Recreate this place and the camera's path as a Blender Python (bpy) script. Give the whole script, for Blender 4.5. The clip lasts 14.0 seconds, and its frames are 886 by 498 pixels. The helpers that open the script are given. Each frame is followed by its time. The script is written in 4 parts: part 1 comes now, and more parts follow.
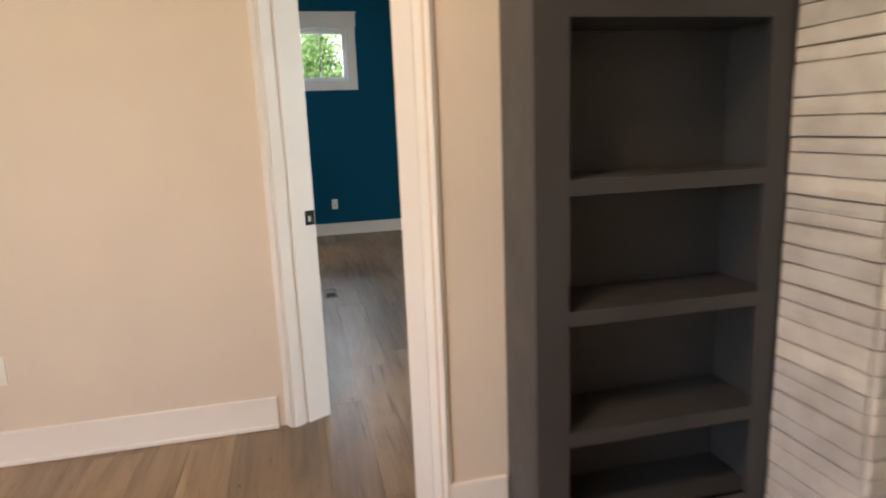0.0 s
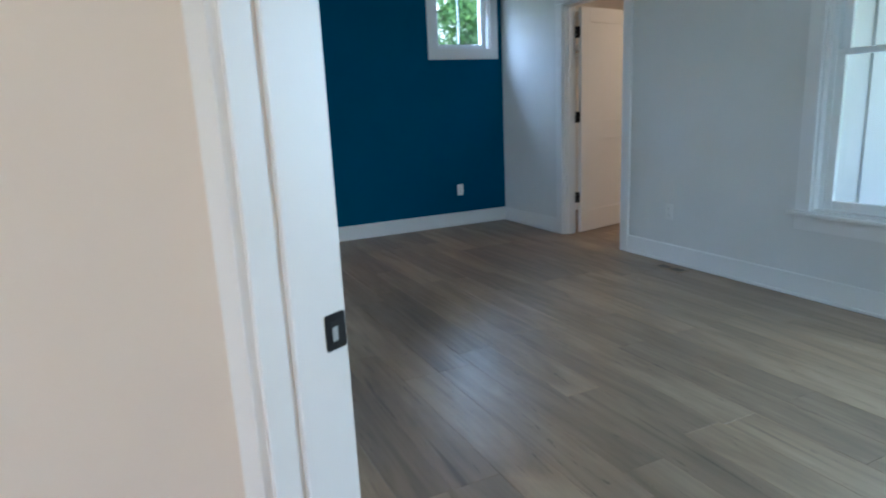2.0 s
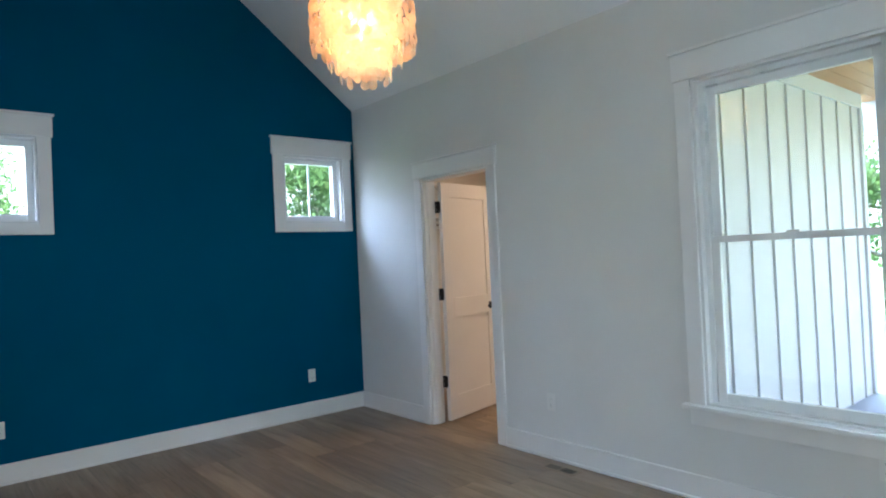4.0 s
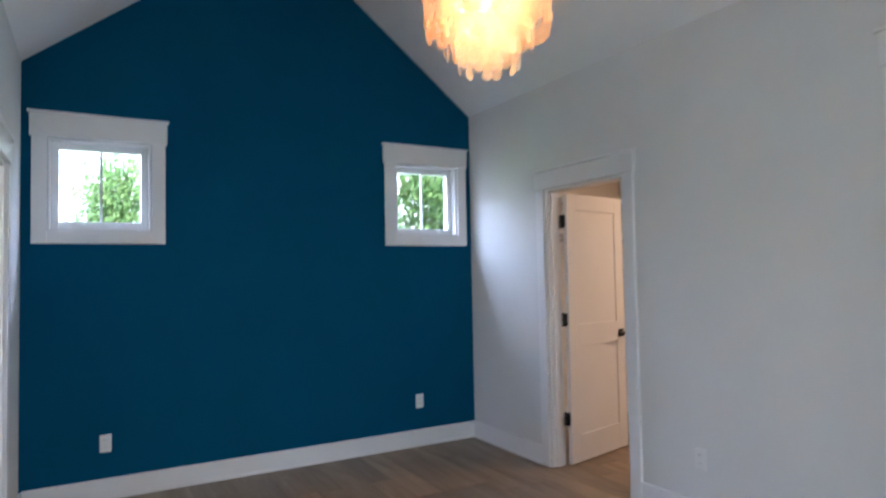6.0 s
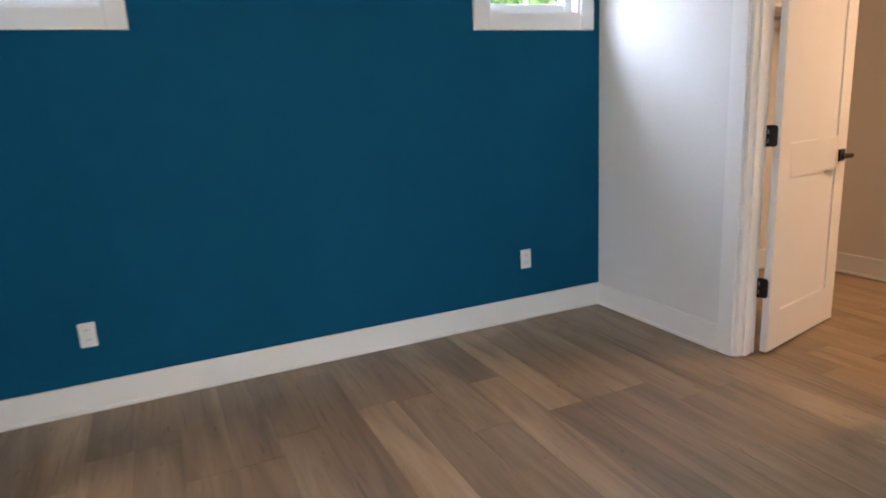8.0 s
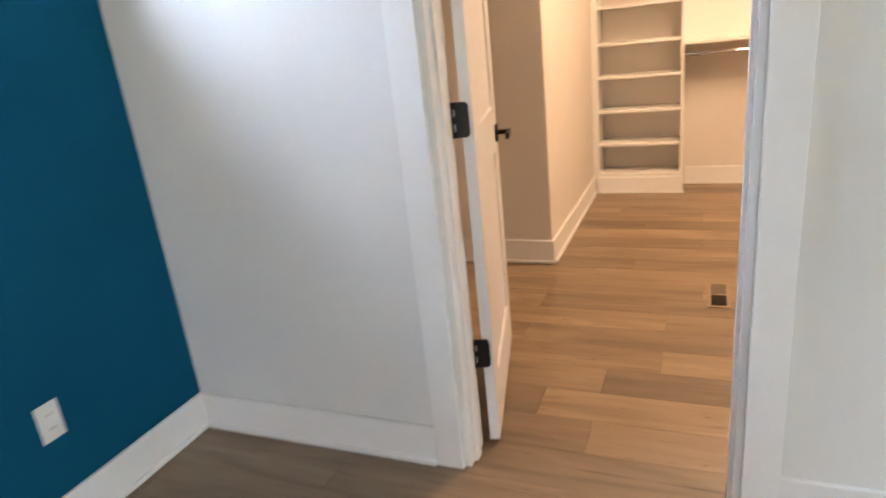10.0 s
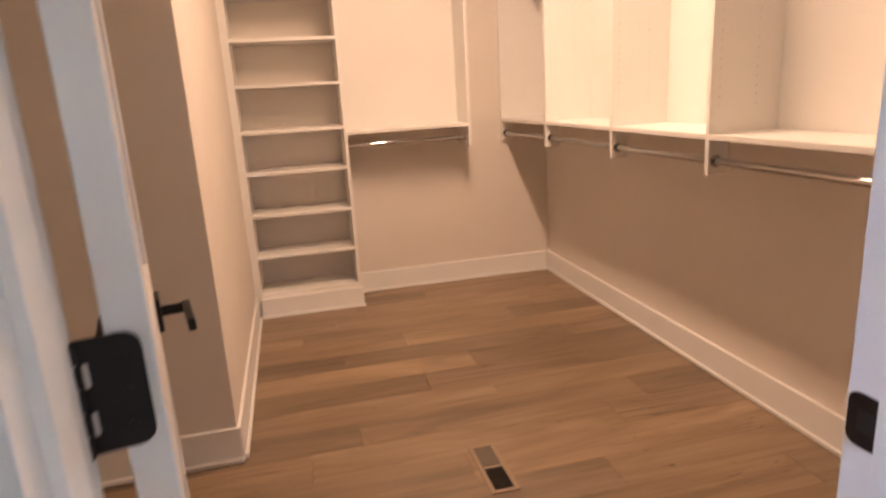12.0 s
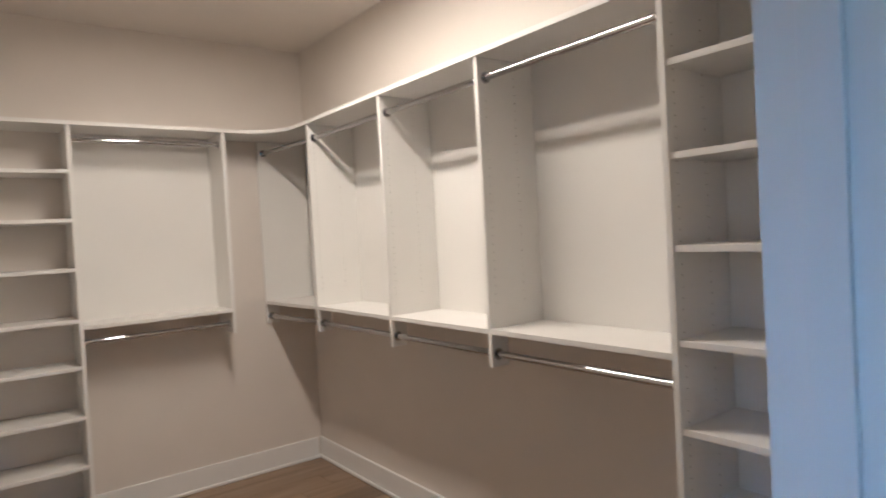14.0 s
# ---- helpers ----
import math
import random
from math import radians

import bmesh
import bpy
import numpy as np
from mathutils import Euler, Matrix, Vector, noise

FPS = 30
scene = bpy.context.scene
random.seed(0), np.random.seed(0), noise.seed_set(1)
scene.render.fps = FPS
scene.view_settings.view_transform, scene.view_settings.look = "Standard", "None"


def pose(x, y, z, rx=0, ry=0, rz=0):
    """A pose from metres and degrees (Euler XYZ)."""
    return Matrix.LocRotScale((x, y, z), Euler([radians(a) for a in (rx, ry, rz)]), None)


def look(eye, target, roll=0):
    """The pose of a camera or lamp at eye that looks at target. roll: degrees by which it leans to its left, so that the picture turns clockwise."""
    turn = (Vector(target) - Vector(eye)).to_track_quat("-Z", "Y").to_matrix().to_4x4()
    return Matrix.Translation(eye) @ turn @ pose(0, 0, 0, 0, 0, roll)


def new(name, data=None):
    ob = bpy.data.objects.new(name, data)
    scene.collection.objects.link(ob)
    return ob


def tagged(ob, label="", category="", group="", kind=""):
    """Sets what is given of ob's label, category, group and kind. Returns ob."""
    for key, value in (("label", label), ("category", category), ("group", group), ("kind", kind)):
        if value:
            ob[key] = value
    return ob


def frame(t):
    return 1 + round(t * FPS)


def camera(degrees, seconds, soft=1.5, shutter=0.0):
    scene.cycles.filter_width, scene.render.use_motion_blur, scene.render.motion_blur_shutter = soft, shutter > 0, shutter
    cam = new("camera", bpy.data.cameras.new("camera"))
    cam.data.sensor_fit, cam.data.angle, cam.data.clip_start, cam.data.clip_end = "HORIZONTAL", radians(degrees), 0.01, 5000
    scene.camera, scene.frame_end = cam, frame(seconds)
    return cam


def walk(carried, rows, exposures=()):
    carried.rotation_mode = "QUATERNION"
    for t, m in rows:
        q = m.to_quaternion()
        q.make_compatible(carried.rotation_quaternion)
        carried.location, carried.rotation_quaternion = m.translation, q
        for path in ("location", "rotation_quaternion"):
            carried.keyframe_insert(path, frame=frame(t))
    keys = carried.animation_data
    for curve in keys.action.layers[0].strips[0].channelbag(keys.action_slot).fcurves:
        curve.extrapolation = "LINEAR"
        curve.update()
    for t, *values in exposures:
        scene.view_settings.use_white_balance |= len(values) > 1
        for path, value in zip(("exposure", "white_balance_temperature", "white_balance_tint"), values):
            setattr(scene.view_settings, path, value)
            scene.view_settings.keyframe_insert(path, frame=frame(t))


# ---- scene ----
cam = camera(70.8, 14.0, soft=1.85, shutter=0.4)
PATH = [
    (0, (-3.321, -7.529, 1.246), (-2.88, -5.617, 0.856), -2.3),
    (0.5, (-3.448, -7.022, 1.244), (-3.058, -5.103, 0.841), -2.9),
    (1, (-3.496, -6.542, 1.259), (-3.058, -4.634, 0.848), -3.1),
    (1.5, (-3.548, -6.169, 1.244), (-2.928, -4.32, 0.798), -3.0),
    (2, (-3.517, -5.827, 1.229), (-2.688, -4.061, 0.786), -2.7),
    (2.5, (-3.425, -5.609, 1.247), (-2.38, -3.951, 0.85), -2.3),
    (3, (-3.324, -5.381, 1.283), (-2.115, -3.812, 1.007), -2.3),
    (3.5, (-3.274, -5.239, 1.357), (-1.983, -3.716, 1.241), -2.6),
    (3.7, (-3.263, -5.215, 1.377), (-1.96, -3.698, 1.343), -2.7),
    (5.8, (-3.017, -4.87, 1.458), (-1.984, -3.164, 1.603), -1.2),
    (6, (-2.982, -4.75, 1.448), (-1.997, -3.011, 1.527), -1.1),
    (6.5, (-2.839, -4.43, 1.392), (-2.018, -2.61, 1.278), -0.9),
    (7, (-2.723, -4.037, 1.337), (-2.041, -2.177, 1.062), -1.6),
    (7.2, (-2.671, -3.859, 1.321), (-2.036, -1.992, 0.985), -2.0),
    (9.3, (-1.997, -2.135, 1.287), (-0.56, -0.883, 0.682), -6.1),
    (9.5, (-1.857, -2.013, 1.3), (-0.315, -0.899, 0.683), -6.3),
    (10, (-1.54, -1.727, 1.308), (0.199, -0.974, 0.669), -6.2),
    (10.5, (-1.193, -1.543, 1.287), (0.647, -1.112, 0.634), -6.2),
    (11, (-0.864, -1.4, 1.275), (1.019, -1.309, 0.607), -5.3),
    (11.5, (-0.59, -1.27, 1.272), (1.302, -1.474, 0.657), -4.2),
    (12, (-0.392, -1.262, 1.307), (1.496, -1.701, 0.816), -3.4),
    (12.5, (-0.264, -1.254, 1.377), (1.604, -1.892, 1.053), -2.8),
    (13, (-0.217, -1.199, 1.457), (1.607, -2.003, 1.292), -2.7),
    (13.5, (-0.21, -1.174, 1.488), (1.538, -2.144, 1.428), -2.8),
    (14, (-0.203, -1.164, 1.475), (1.389, -2.372, 1.425), -3.2),
]
EXPOSURES = [
    (0, 2.8, 7500, 20), (0.5, 2.88, 6050, 15), (1.0, 2.82, 5350, 12), (1.5, 2.74, 5350, 11), (2.0, 2.72, 5400, 9), (2.5, 2.77, 5300, 7), (3.0, 2.86, 5250, 8), (3.7, 3.13, 5900, 12),
    (5.8, 3.12, 6150, 23), (6.5, 3.38, 6350, 23), (7.2, 3.54, 6750, 23), (9.3, 4.1, 7400, 23), (10, 4.06, 7150, 20), (10.5, 3.78, 6800, 17),
    (11, 3.6, 6650, 20), (11.5, 3.58, 6500, 24), (12, 3.56, 6800, 29), (12.5, 3.42, 6400, 30), (13, 3.2, 5600, 18), (13.5, 3.1, 5250, 12), (14, 3.07, 4800, 8),
]
walk(cam, [(t, look(eye, target, roll)) for t, eye, target, roll in PATH], EXPOSURES)

# ---- light and exposure ----
world = bpy.data.worlds.new("sky_world")
scene.world = world
world.use_nodes = True
_wn = world.node_tree.nodes
_sky = _wn.new("ShaderNodeTexSky")
_sky.sky_type, _sky.sun_disc = "NISHITA", False
_sky.sun_elevation, _sky.sun_rotation = radians(52), radians(200)
world.node_tree.links.new(_sky.outputs[0], _wn["Background"].inputs[0])
_wn["Background"].inputs[1].default_value = 0.15


def lamp(name, kind, m, energy, color, size=0.1, size_y=None):
    data = bpy.data.lights.new(name, kind)
    data.energy, data.color = energy, color
    if kind == "AREA":
        data.size = size
        if size_y:
            data.shape, data.size_y = "RECTANGLE", size_y
    elif kind == "SUN":
        data.angle = radians(size)
    else:
        data.shadow_soft_size = size
    ob = new(name, data)
    ob.matrix_world = m
    return ob


WARM = (1.0, 0.72, 0.46)
lamp("sun", "SUN", look((0, 0, 20), (-6, 16, 0)), 4.0, (1.0, 0.95, 0.86), 0.5)
lamp("closet_lamp", "AREA", pose(1.99, -2.12, 2.692), 5.0, WARM, 1.19, 0.10)
lamp("chandelier_lamp", "POINT", pose(-1.685, -2.83, 2.49), 0.42, (1.0, 0.72, 0.45), 0.06)
lamp("bathroom_lamp", "AREA", pose(-4.5, -1.2, 2.60), 1.9, WARM, 0.3)
# Added fill through a made-up bathroom opening; lightens doorway and floor.
lamp("bathroom_window_light", "AREA", pose(-5.59, -2.0, 1.65, 0, -90, 0), 1.3, (0.94, 0.96, 1.0), 1.1, 0.9)
lamp("living_room_lamp", "AREA", pose(-3.9, -7.05, 2.72), 6.2, WARM, 0.4)
# Added cool daylight; the west opening it stands in is made up.
lamp("living_window_light", "AREA", pose(-5.98, -7.9, 1.45, 0, -90, 0), 3.0, (0.80, 0.90, 1.0), 1.7, 1.7)
# Added lamp in an invented side opening, to brighten floor and blue wall.
lamp("bedroom_side_window_light", "AREA", pose(-0.02, -5.10, 1.42, 0, 62, 0), 8.6, (0.63, 0.86, 1.0), 1.6, 0.85)


# ---- materials ----
def mat(name):
    m = bpy.data.materials.new(name)
    m.use_nodes = True
    return m, m.node_tree.nodes, m.node_tree.links, m.node_tree.nodes["Principled BSDF"]


def coords(nodes, links, where="Position", scale=(1, 1, 1)):
    mp = nodes.new("ShaderNodeMapping")
    mp.inputs["Scale"].default_value = scale
    if where == "Position":
        links.new(nodes.new("ShaderNodeNewGeometry").outputs["Position"], mp.inputs[0])
    else:
        links.new(nodes.new("ShaderNodeTexCoord").outputs[where], mp.inputs[0])
    return mp


def noise_node(nodes, links, mp, scale, detail=4.0, rough=0.55, dist=0.0):
    n = nodes.new("ShaderNodeTexNoise")
    n.inputs["Scale"].default_value, n.inputs["Detail"].default_value = scale, detail
    n.inputs["Roughness"].default_value, n.inputs["Distortion"].default_value = rough, dist
    links.new(mp.outputs[0], n.inputs["Vector"])
    return n


def ramp(nodes, links, fac, *stops):
    r = nodes.new("ShaderNodeValToRGB")
    els = r.color_ramp.elements
    while len(els) < len(stops):
        els.new(0.5)
    for el, (pos, col) in zip(els, stops):
        el.position, el.color = pos, (*col, 1)
    links.new(fac, r.inputs[0])
    return r


def bump(nodes, links, bsdf, height, strength, distance=0.002):
    b = nodes.new("ShaderNodeBump")
    b.inputs["Strength"].default_value, b.inputs["Distance"].default_value = strength, distance
    links.new(height, b.inputs["Height"])
    links.new(b.outputs[0], bsdf.inputs["Normal"])


def tint(c, f):
    return tuple(min(1, v * f) for v in c)


def surface(name, color, rough, vary=0.06, grain=240.0, relief=0.12, metal=0.0, blotch=1.6, where="Position"):
    """Paint, plastic or metal: soft blotches, fine grain in relief, uneven gloss."""
    m, n, l, b = mat(name)
    mp = coords(n, l, where)
    big = noise_node(n, l, mp, blotch, 3)
    fine = noise_node(n, l, mp, grain, 2)
    l.new(ramp(n, l, big.outputs["Fac"], (0.3, tint(color, 1 - vary)), (0.7, tint(color, 1 + vary))).outputs[0], b.inputs["Base Color"])
    l.new(ramp(n, l, noise_node(n, l, mp, 9, 4).outputs["Fac"], (0.3, (rough * 0.85,) * 3), (0.7, (min(1, rough * 1.12),) * 3)).outputs[0], b.inputs["Roughness"])
    b.inputs["Metallic"].default_value = metal
    if relief:
        bump(n, l, b, fine.outputs["Fac"], relief)
    return m


PAINT_WHITE = surface("white_wall_paint", (0.70, 0.693, 0.668), 0.62, 0.03)
PAINT_CREAM = surface("cream_wall_paint", (0.68, 0.605, 0.525), 0.62, 0.03)
PAINT_GREIGE = surface("greige_closet_paint", (0.70, 0.65, 0.59), 0.66, 0.03)
PAINT_BLUE = surface("deep_blue_wall_paint", (0.0004, 0.080, 0.157), 0.55, 0.06, 300, 0.12)
PAINT_BLUE.node_tree.nodes["Principled BSDF"].inputs["Specular IOR Level"].default_value = 0.02
CEILING_WHITE = surface("flat_white_ceiling_paint", (0.82, 0.815, 0.80), 0.85, 0.02)
TRIM = surface("white_trim_enamel", (0.78, 0.77, 0.75), 0.34, 0.03, 120, 0.05)
DOOR_WHITE = surface("white_door_enamel", (0.74, 0.72, 0.70), 0.36, 0.03, 90, 0.08)
MELAMINE = surface("white_melamine_board", (0.77, 0.755, 0.72), 0.38, 0.02, 500, 0.05)
VINYL = surface("white_vinyl_window_frame", (0.80, 0.81, 0.80), 0.3, 0.02, 80, 0.03)
BLACK_METAL = surface("matt_black_hardware", (0.012, 0.011, 0.011), 0.38, 0.2, 300, 0.1, 0.6)
STEEL = surface("worn_steel_screw", (0.55, 0.54, 0.52), 0.3, 0.1, 200, 0.05, 1.0)
CHROME = surface("polished_chrome", (0.50, 0.50, 0.50), 0.07, 0.02, 200, 0.0, 1.0)
VENT_GREY = surface("grey_tan_vent_metal", (0.13, 0.100, 0.070), 0.45, 0.08, 200, 0.05, 0.2)
PLASTIC = surface("white_plastic", (0.75, 0.74, 0.71), 0.35, 0.02, 200, 0.02)
# Shade inside the pin holes, painted as a grey on surface dots.
PIN_SHADE = surface("shaded_pin_hole", (0.22, 0.20, 0.18), 0.8)
DARK_SLOT = surface("dark_slot", (0.01, 0.01, 0.01), 0.8)
GREY_CABINET = surface("charcoal_cabinet_enamel", (0.046, 0.047, 0.051), 0.42, 0.1, 100, 0.08)
VENT_BROWN = surface("brown_vent_metal", (0.13, 0.095, 0.07), 0.45, 0.1, 200, 0.05, 0.3)
VENT_TAN = surface("tan_vent_metal", (0.30, 0.22, 0.155), 0.45, 0.08, 200, 0.05, 0.2)
SIDING = surface("white_siding_paint", (0.52, 0.52, 0.53), 0.55, 0.03, 60, 0.1)
CONCRETE = surface("grey_porch_deck", (0.30, 0.32, 0.36), 0.7, 0.12, 60, 0.3)
GROUT = surface("grey_mortar", (0.20, 0.185, 0.17), 0.9, 0.15, 150, 0.4)


def plank_material():
    m, n, l, b = mat("oak_vinyl_plank")
    info = n.new("ShaderNodeObjectInfo")
    tc = n.new("ShaderNodeTexCoord")
    shift = n.new("ShaderNodeVectorMath")
    shift.operation = "MULTIPLY_ADD"
    l.new(info.outputs["Random"], shift.inputs[0])
    shift.inputs[1].default_value = (37.0, 91.0, 13.0)
    l.new(tc.outputs["Object"], shift.inputs[2])
    def stretched(scale):
        mp = n.new("ShaderNodeMapping")
        mp.inputs["Scale"].default_value = scale
        l.new(shift.outputs[0], mp.inputs[0])
        return mp
    wide = noise_node(n, l, stretched((5.0, 0.8, 1)), 1.0, 4, 0.55, 1.6)
    fine = noise_node(n, l, stretched((38, 1.3, 1)), 1.0, 6, 0.6, 0.8)
    knots = noise_node(n, l, stretched((16.0, 0.8, 1)), 1.0, 3, 0.55, 1.4)
    base = ramp(n, l, wide.outputs["Fac"], (0.25, (0.150, 0.098, 0.057)), (0.5, (0.248, 0.168, 0.103)), (0.75, (0.338, 0.240, 0.155)))
    tone = ramp(n, l, info.outputs["Random"], (0.0, (0.66, 0.66, 0.67)), (0.5, (0.93, 0.93, 0.93)), (1.0, (1.14, 1.13, 1.11)))
    grain = ramp(n, l, fine.outputs["Fac"], (0.30, (0.84, 0.835, 0.825)), (0.68, (1.06, 1.06, 1.055)))
    dark = ramp(n, l, knots.outputs["Fac"], (0.27, (0.50, 0.45, 0.41)), (0.36, (1, 1, 1)))
    checks = noise_node(n, l, stretched((60.0, 5.5, 1)), 1.0, 3, 0.6, 1.2)
    split = ramp(n, l, checks.outputs["Fac"], (0.29, (0.34, 0.29, 0.25)), (0.345, (1, 1, 1)))
    last = base.outputs[0]
    for other in (tone, grain, dark, split):
        mx = n.new("ShaderNodeMix")
        mx.data_type, mx.blend_type = "RGBA", "MULTIPLY"
        mx.inputs[0].default_value = 1
        l.new(last, mx.inputs[6])
        l.new(other.outputs[0], mx.inputs[7])
        last = mx.outputs[2]
    l.new(last, b.inputs["Base Color"])
    l.new(ramp(n, l, fine.outputs["Fac"], (0.3, (0.50,) * 3), (0.7, (0.38,) * 3)).outputs[0], b.inputs["Roughness"])
    b.inputs["Specular IOR Level"].default_value = 0.5
    b.inputs["Coat Weight"].default_value, b.inputs["Coat Roughness"].default_value, b.inputs["Coat IOR"].default_value = 0.3, 0.30, 1.5
    bump(n, l, b, fine.outputs["Fac"], 0.25, 0.001)
    return m


def stone_material():
    m, n, l, b = mat("whitewashed_ledge_stone")
    info = n.new("ShaderNodeObjectInfo")
    mp = coords(n, l)
    big, fine = noise_node(n, l, mp, 7, 5), noise_node(n, l, mp, 70, 6, 0.65)
    base = ramp(n, l, big.outputs["Fac"], (0.3, (0.50, 0.48, 0.455)), (0.55, (0.62, 0.60, 0.575)), (0.75, (0.70, 0.685, 0.66)))
    tone = ramp(n, l, info.outputs["Random"], (0.0, (0.84, 0.84, 0.85)), (1.0, (1.1, 1.08, 1.05)))
    mx = n.new("ShaderNodeMix")
    mx.data_type, mx.blend_type = "RGBA", "MULTIPLY"
    mx.inputs[0].default_value = 1
    l.new(base.outputs[0], mx.inputs[6])
    l.new(tone.outputs[0], mx.inputs[7])
    l.new(mx.outputs[2], b.inputs["Base Color"])
    b.inputs["Roughness"].default_value = 0.85
    bump(n, l, b, fine.outputs["Fac"], 0.6, 0.006)
    return m


def glass_material():
    m, n, l, b = mat("clear_window_glass")
    n.remove(b)
    mix, clear, gloss, fres = n.new("ShaderNodeMixShader"), n.new("ShaderNodeBsdfTransparent"), n.new("ShaderNodeBsdfGlossy"), n.new("ShaderNodeFresnel")
    clear.inputs[0].default_value = (0.93, 0.96, 0.95, 1)
    gloss.inputs["Roughness"].default_value = 0.0
    fres.inputs[0].default_value = 1.5
    l.new(fres.outputs[0], mix.inputs[0])
    l.new(clear.outputs[0], mix.inputs[1])
    l.new(gloss.outputs[0], mix.inputs[2])
    l.new(mix.outputs[0], n["Material Output"].inputs[0])
    return m


def shell_material():
    m, n, l, b = mat("capiz_shell")
    n.remove(b)
    mp = coords(n, l)
    col = ramp(n, l, noise_node(n, l, mp, 60, 4).outputs["Fac"], (0.3, (0.80, 0.59, 0.40)), (0.7, (0.89, 0.70, 0.50)))
    mix, thin, gloss, mix2 = n.new("ShaderNodeMixShader"), n.new("ShaderNodeBsdfTranslucent"), n.new("ShaderNodeBsdfGlossy"), n.new("ShaderNodeMixShader")
    dif = n.new("ShaderNodeBsdfDiffuse")
    gloss.inputs["Roughness"].default_value = 0.25
    for s in (thin, dif):
        l.new(col.outputs[0], s.inputs[0])
    mix.inputs[0].default_value = 0.4
    l.new(thin.outputs[0], mix.inputs[1])
    l.new(dif.outputs[0], mix.inputs[2])
    mix2.inputs[0].default_value = 0.08
    l.new(mix.outputs[0], mix2.inputs[1])
    l.new(gloss.outputs[0], mix2.inputs[2])
    sheer, clear = n.new("ShaderNodeMixShader"), n.new("ShaderNodeBsdfTransparent")
    clear.inputs[0].default_value = (1.0, 0.90, 0.76, 1)
    sheer.inputs[0].default_value = 0.3
    l.new(mix2.outputs[0], sheer.inputs[1])
    l.new(clear.outputs[0], sheer.inputs[2])
    l.new(sheer.outputs[0], n["Material Output"].inputs[0])
    return m


def glow_material(name, color, strength):
    m, n, l, b = mat(name)
    b.inputs["Base Color"].default_value = (*color, 1)
    b.inputs["Emission Color"].default_value = (*color, 1)
    b.inputs["Emission Strength"].default_value = strength
    return m


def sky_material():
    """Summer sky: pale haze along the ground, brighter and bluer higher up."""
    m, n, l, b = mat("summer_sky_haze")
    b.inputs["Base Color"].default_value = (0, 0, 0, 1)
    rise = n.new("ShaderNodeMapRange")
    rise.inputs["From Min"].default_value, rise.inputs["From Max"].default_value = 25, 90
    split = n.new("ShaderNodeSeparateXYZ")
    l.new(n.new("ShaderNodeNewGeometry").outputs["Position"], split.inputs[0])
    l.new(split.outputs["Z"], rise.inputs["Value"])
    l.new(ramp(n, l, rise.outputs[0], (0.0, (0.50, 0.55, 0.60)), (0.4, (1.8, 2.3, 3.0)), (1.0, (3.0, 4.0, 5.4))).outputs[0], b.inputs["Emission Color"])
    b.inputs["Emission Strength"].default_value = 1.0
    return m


def wood_material(name, a, c, scale):
    m, n, l, b = mat(name)
    mp = coords(n, l, "Position", scale)
    g = noise_node(n, l, mp, 1.0, 6, 0.6, 0.8)
    l.new(ramp(n, l, g.outputs["Fac"], (0.3, a), (0.7, c)).outputs[0], b.inputs["Base Color"])
    b.inputs["Roughness"].default_value = 0.5
    bump(n, l, b, g.outputs["Fac"], 0.3)
    return m


def leaf_material(name, a, c):
    m, n, l, b = mat(name)
    geo = n.new("ShaderNodeNewGeometry")
    col = ramp(n, l, geo.outputs["Random Per Island"], (0.0, a), (1.0, c))
    n.remove(b)
    mix, thin, dif = n.new("ShaderNodeMixShader"), n.new("ShaderNodeBsdfTranslucent"), n.new("ShaderNodeBsdfDiffuse")
    mix.inputs[0].default_value = 0.45
    for s in (thin, dif):
        l.new(col.outputs[0], s.inputs[0])
    l.new(dif.outputs[0], mix.inputs[1])
    l.new(thin.outputs[0], mix.inputs[2])
    l.new(mix.outputs[0], n["Material Output"].inputs[0])
    return m


PLANK, STONE, GLASS, SHELL = plank_material(), stone_material(), glass_material(), shell_material()
BULB = glow_material("lit_bulb_glass", (1.0, 0.78, 0.52), 14)
DIFFUSER = glow_material("lit_frosted_diffuser", (1.0, 0.80, 0.58), 0.15)
PORCH_WOOD = wood_material("stained_pine_boards", (0.30, 0.13, 0.045), (0.48, 0.24, 0.10), (3, 26, 3))
BARK = wood_material("grey_brown_bark", (0.06, 0.045, 0.035), (0.16, 0.125, 0.10), (14, 14, 3))
LEAF = leaf_material("green_leaves", (0.06, 0.125, 0.045), (0.145, 0.23, 0.085))
GRASS = surface("lawn_grass", (0.10, 0.14, 0.05), 0.9, 0.3, 40, 0.6)


# ---- building blocks ----
def box(bm, x0, x1, y0, y1, z0, z1, bevel=0.0):
    vs = [bm.verts.new((x, y, z)) for z in (z0, z1) for y in (y0, y1) for x in (x0, x1)]
    fs = [bm.faces.new([vs[i] for i in q]) for q in ((0, 2, 3, 1), (4, 5, 7, 6), (0, 1, 5, 4), (2, 6, 7, 3), (0, 4, 6, 2), (1, 3, 7, 5))]
    if bevel:
        bmesh.ops.bevel(bm, geom=list({e for f in fs for e in f.edges}), offset=bevel, segments=2, profile=0.6, affect="EDGES")
    return bm


def boxes(*rows, bevel=0.0):
    bm = bmesh.new()
    for r in rows:
        box(bm, *r, bevel=bevel)
    return bm


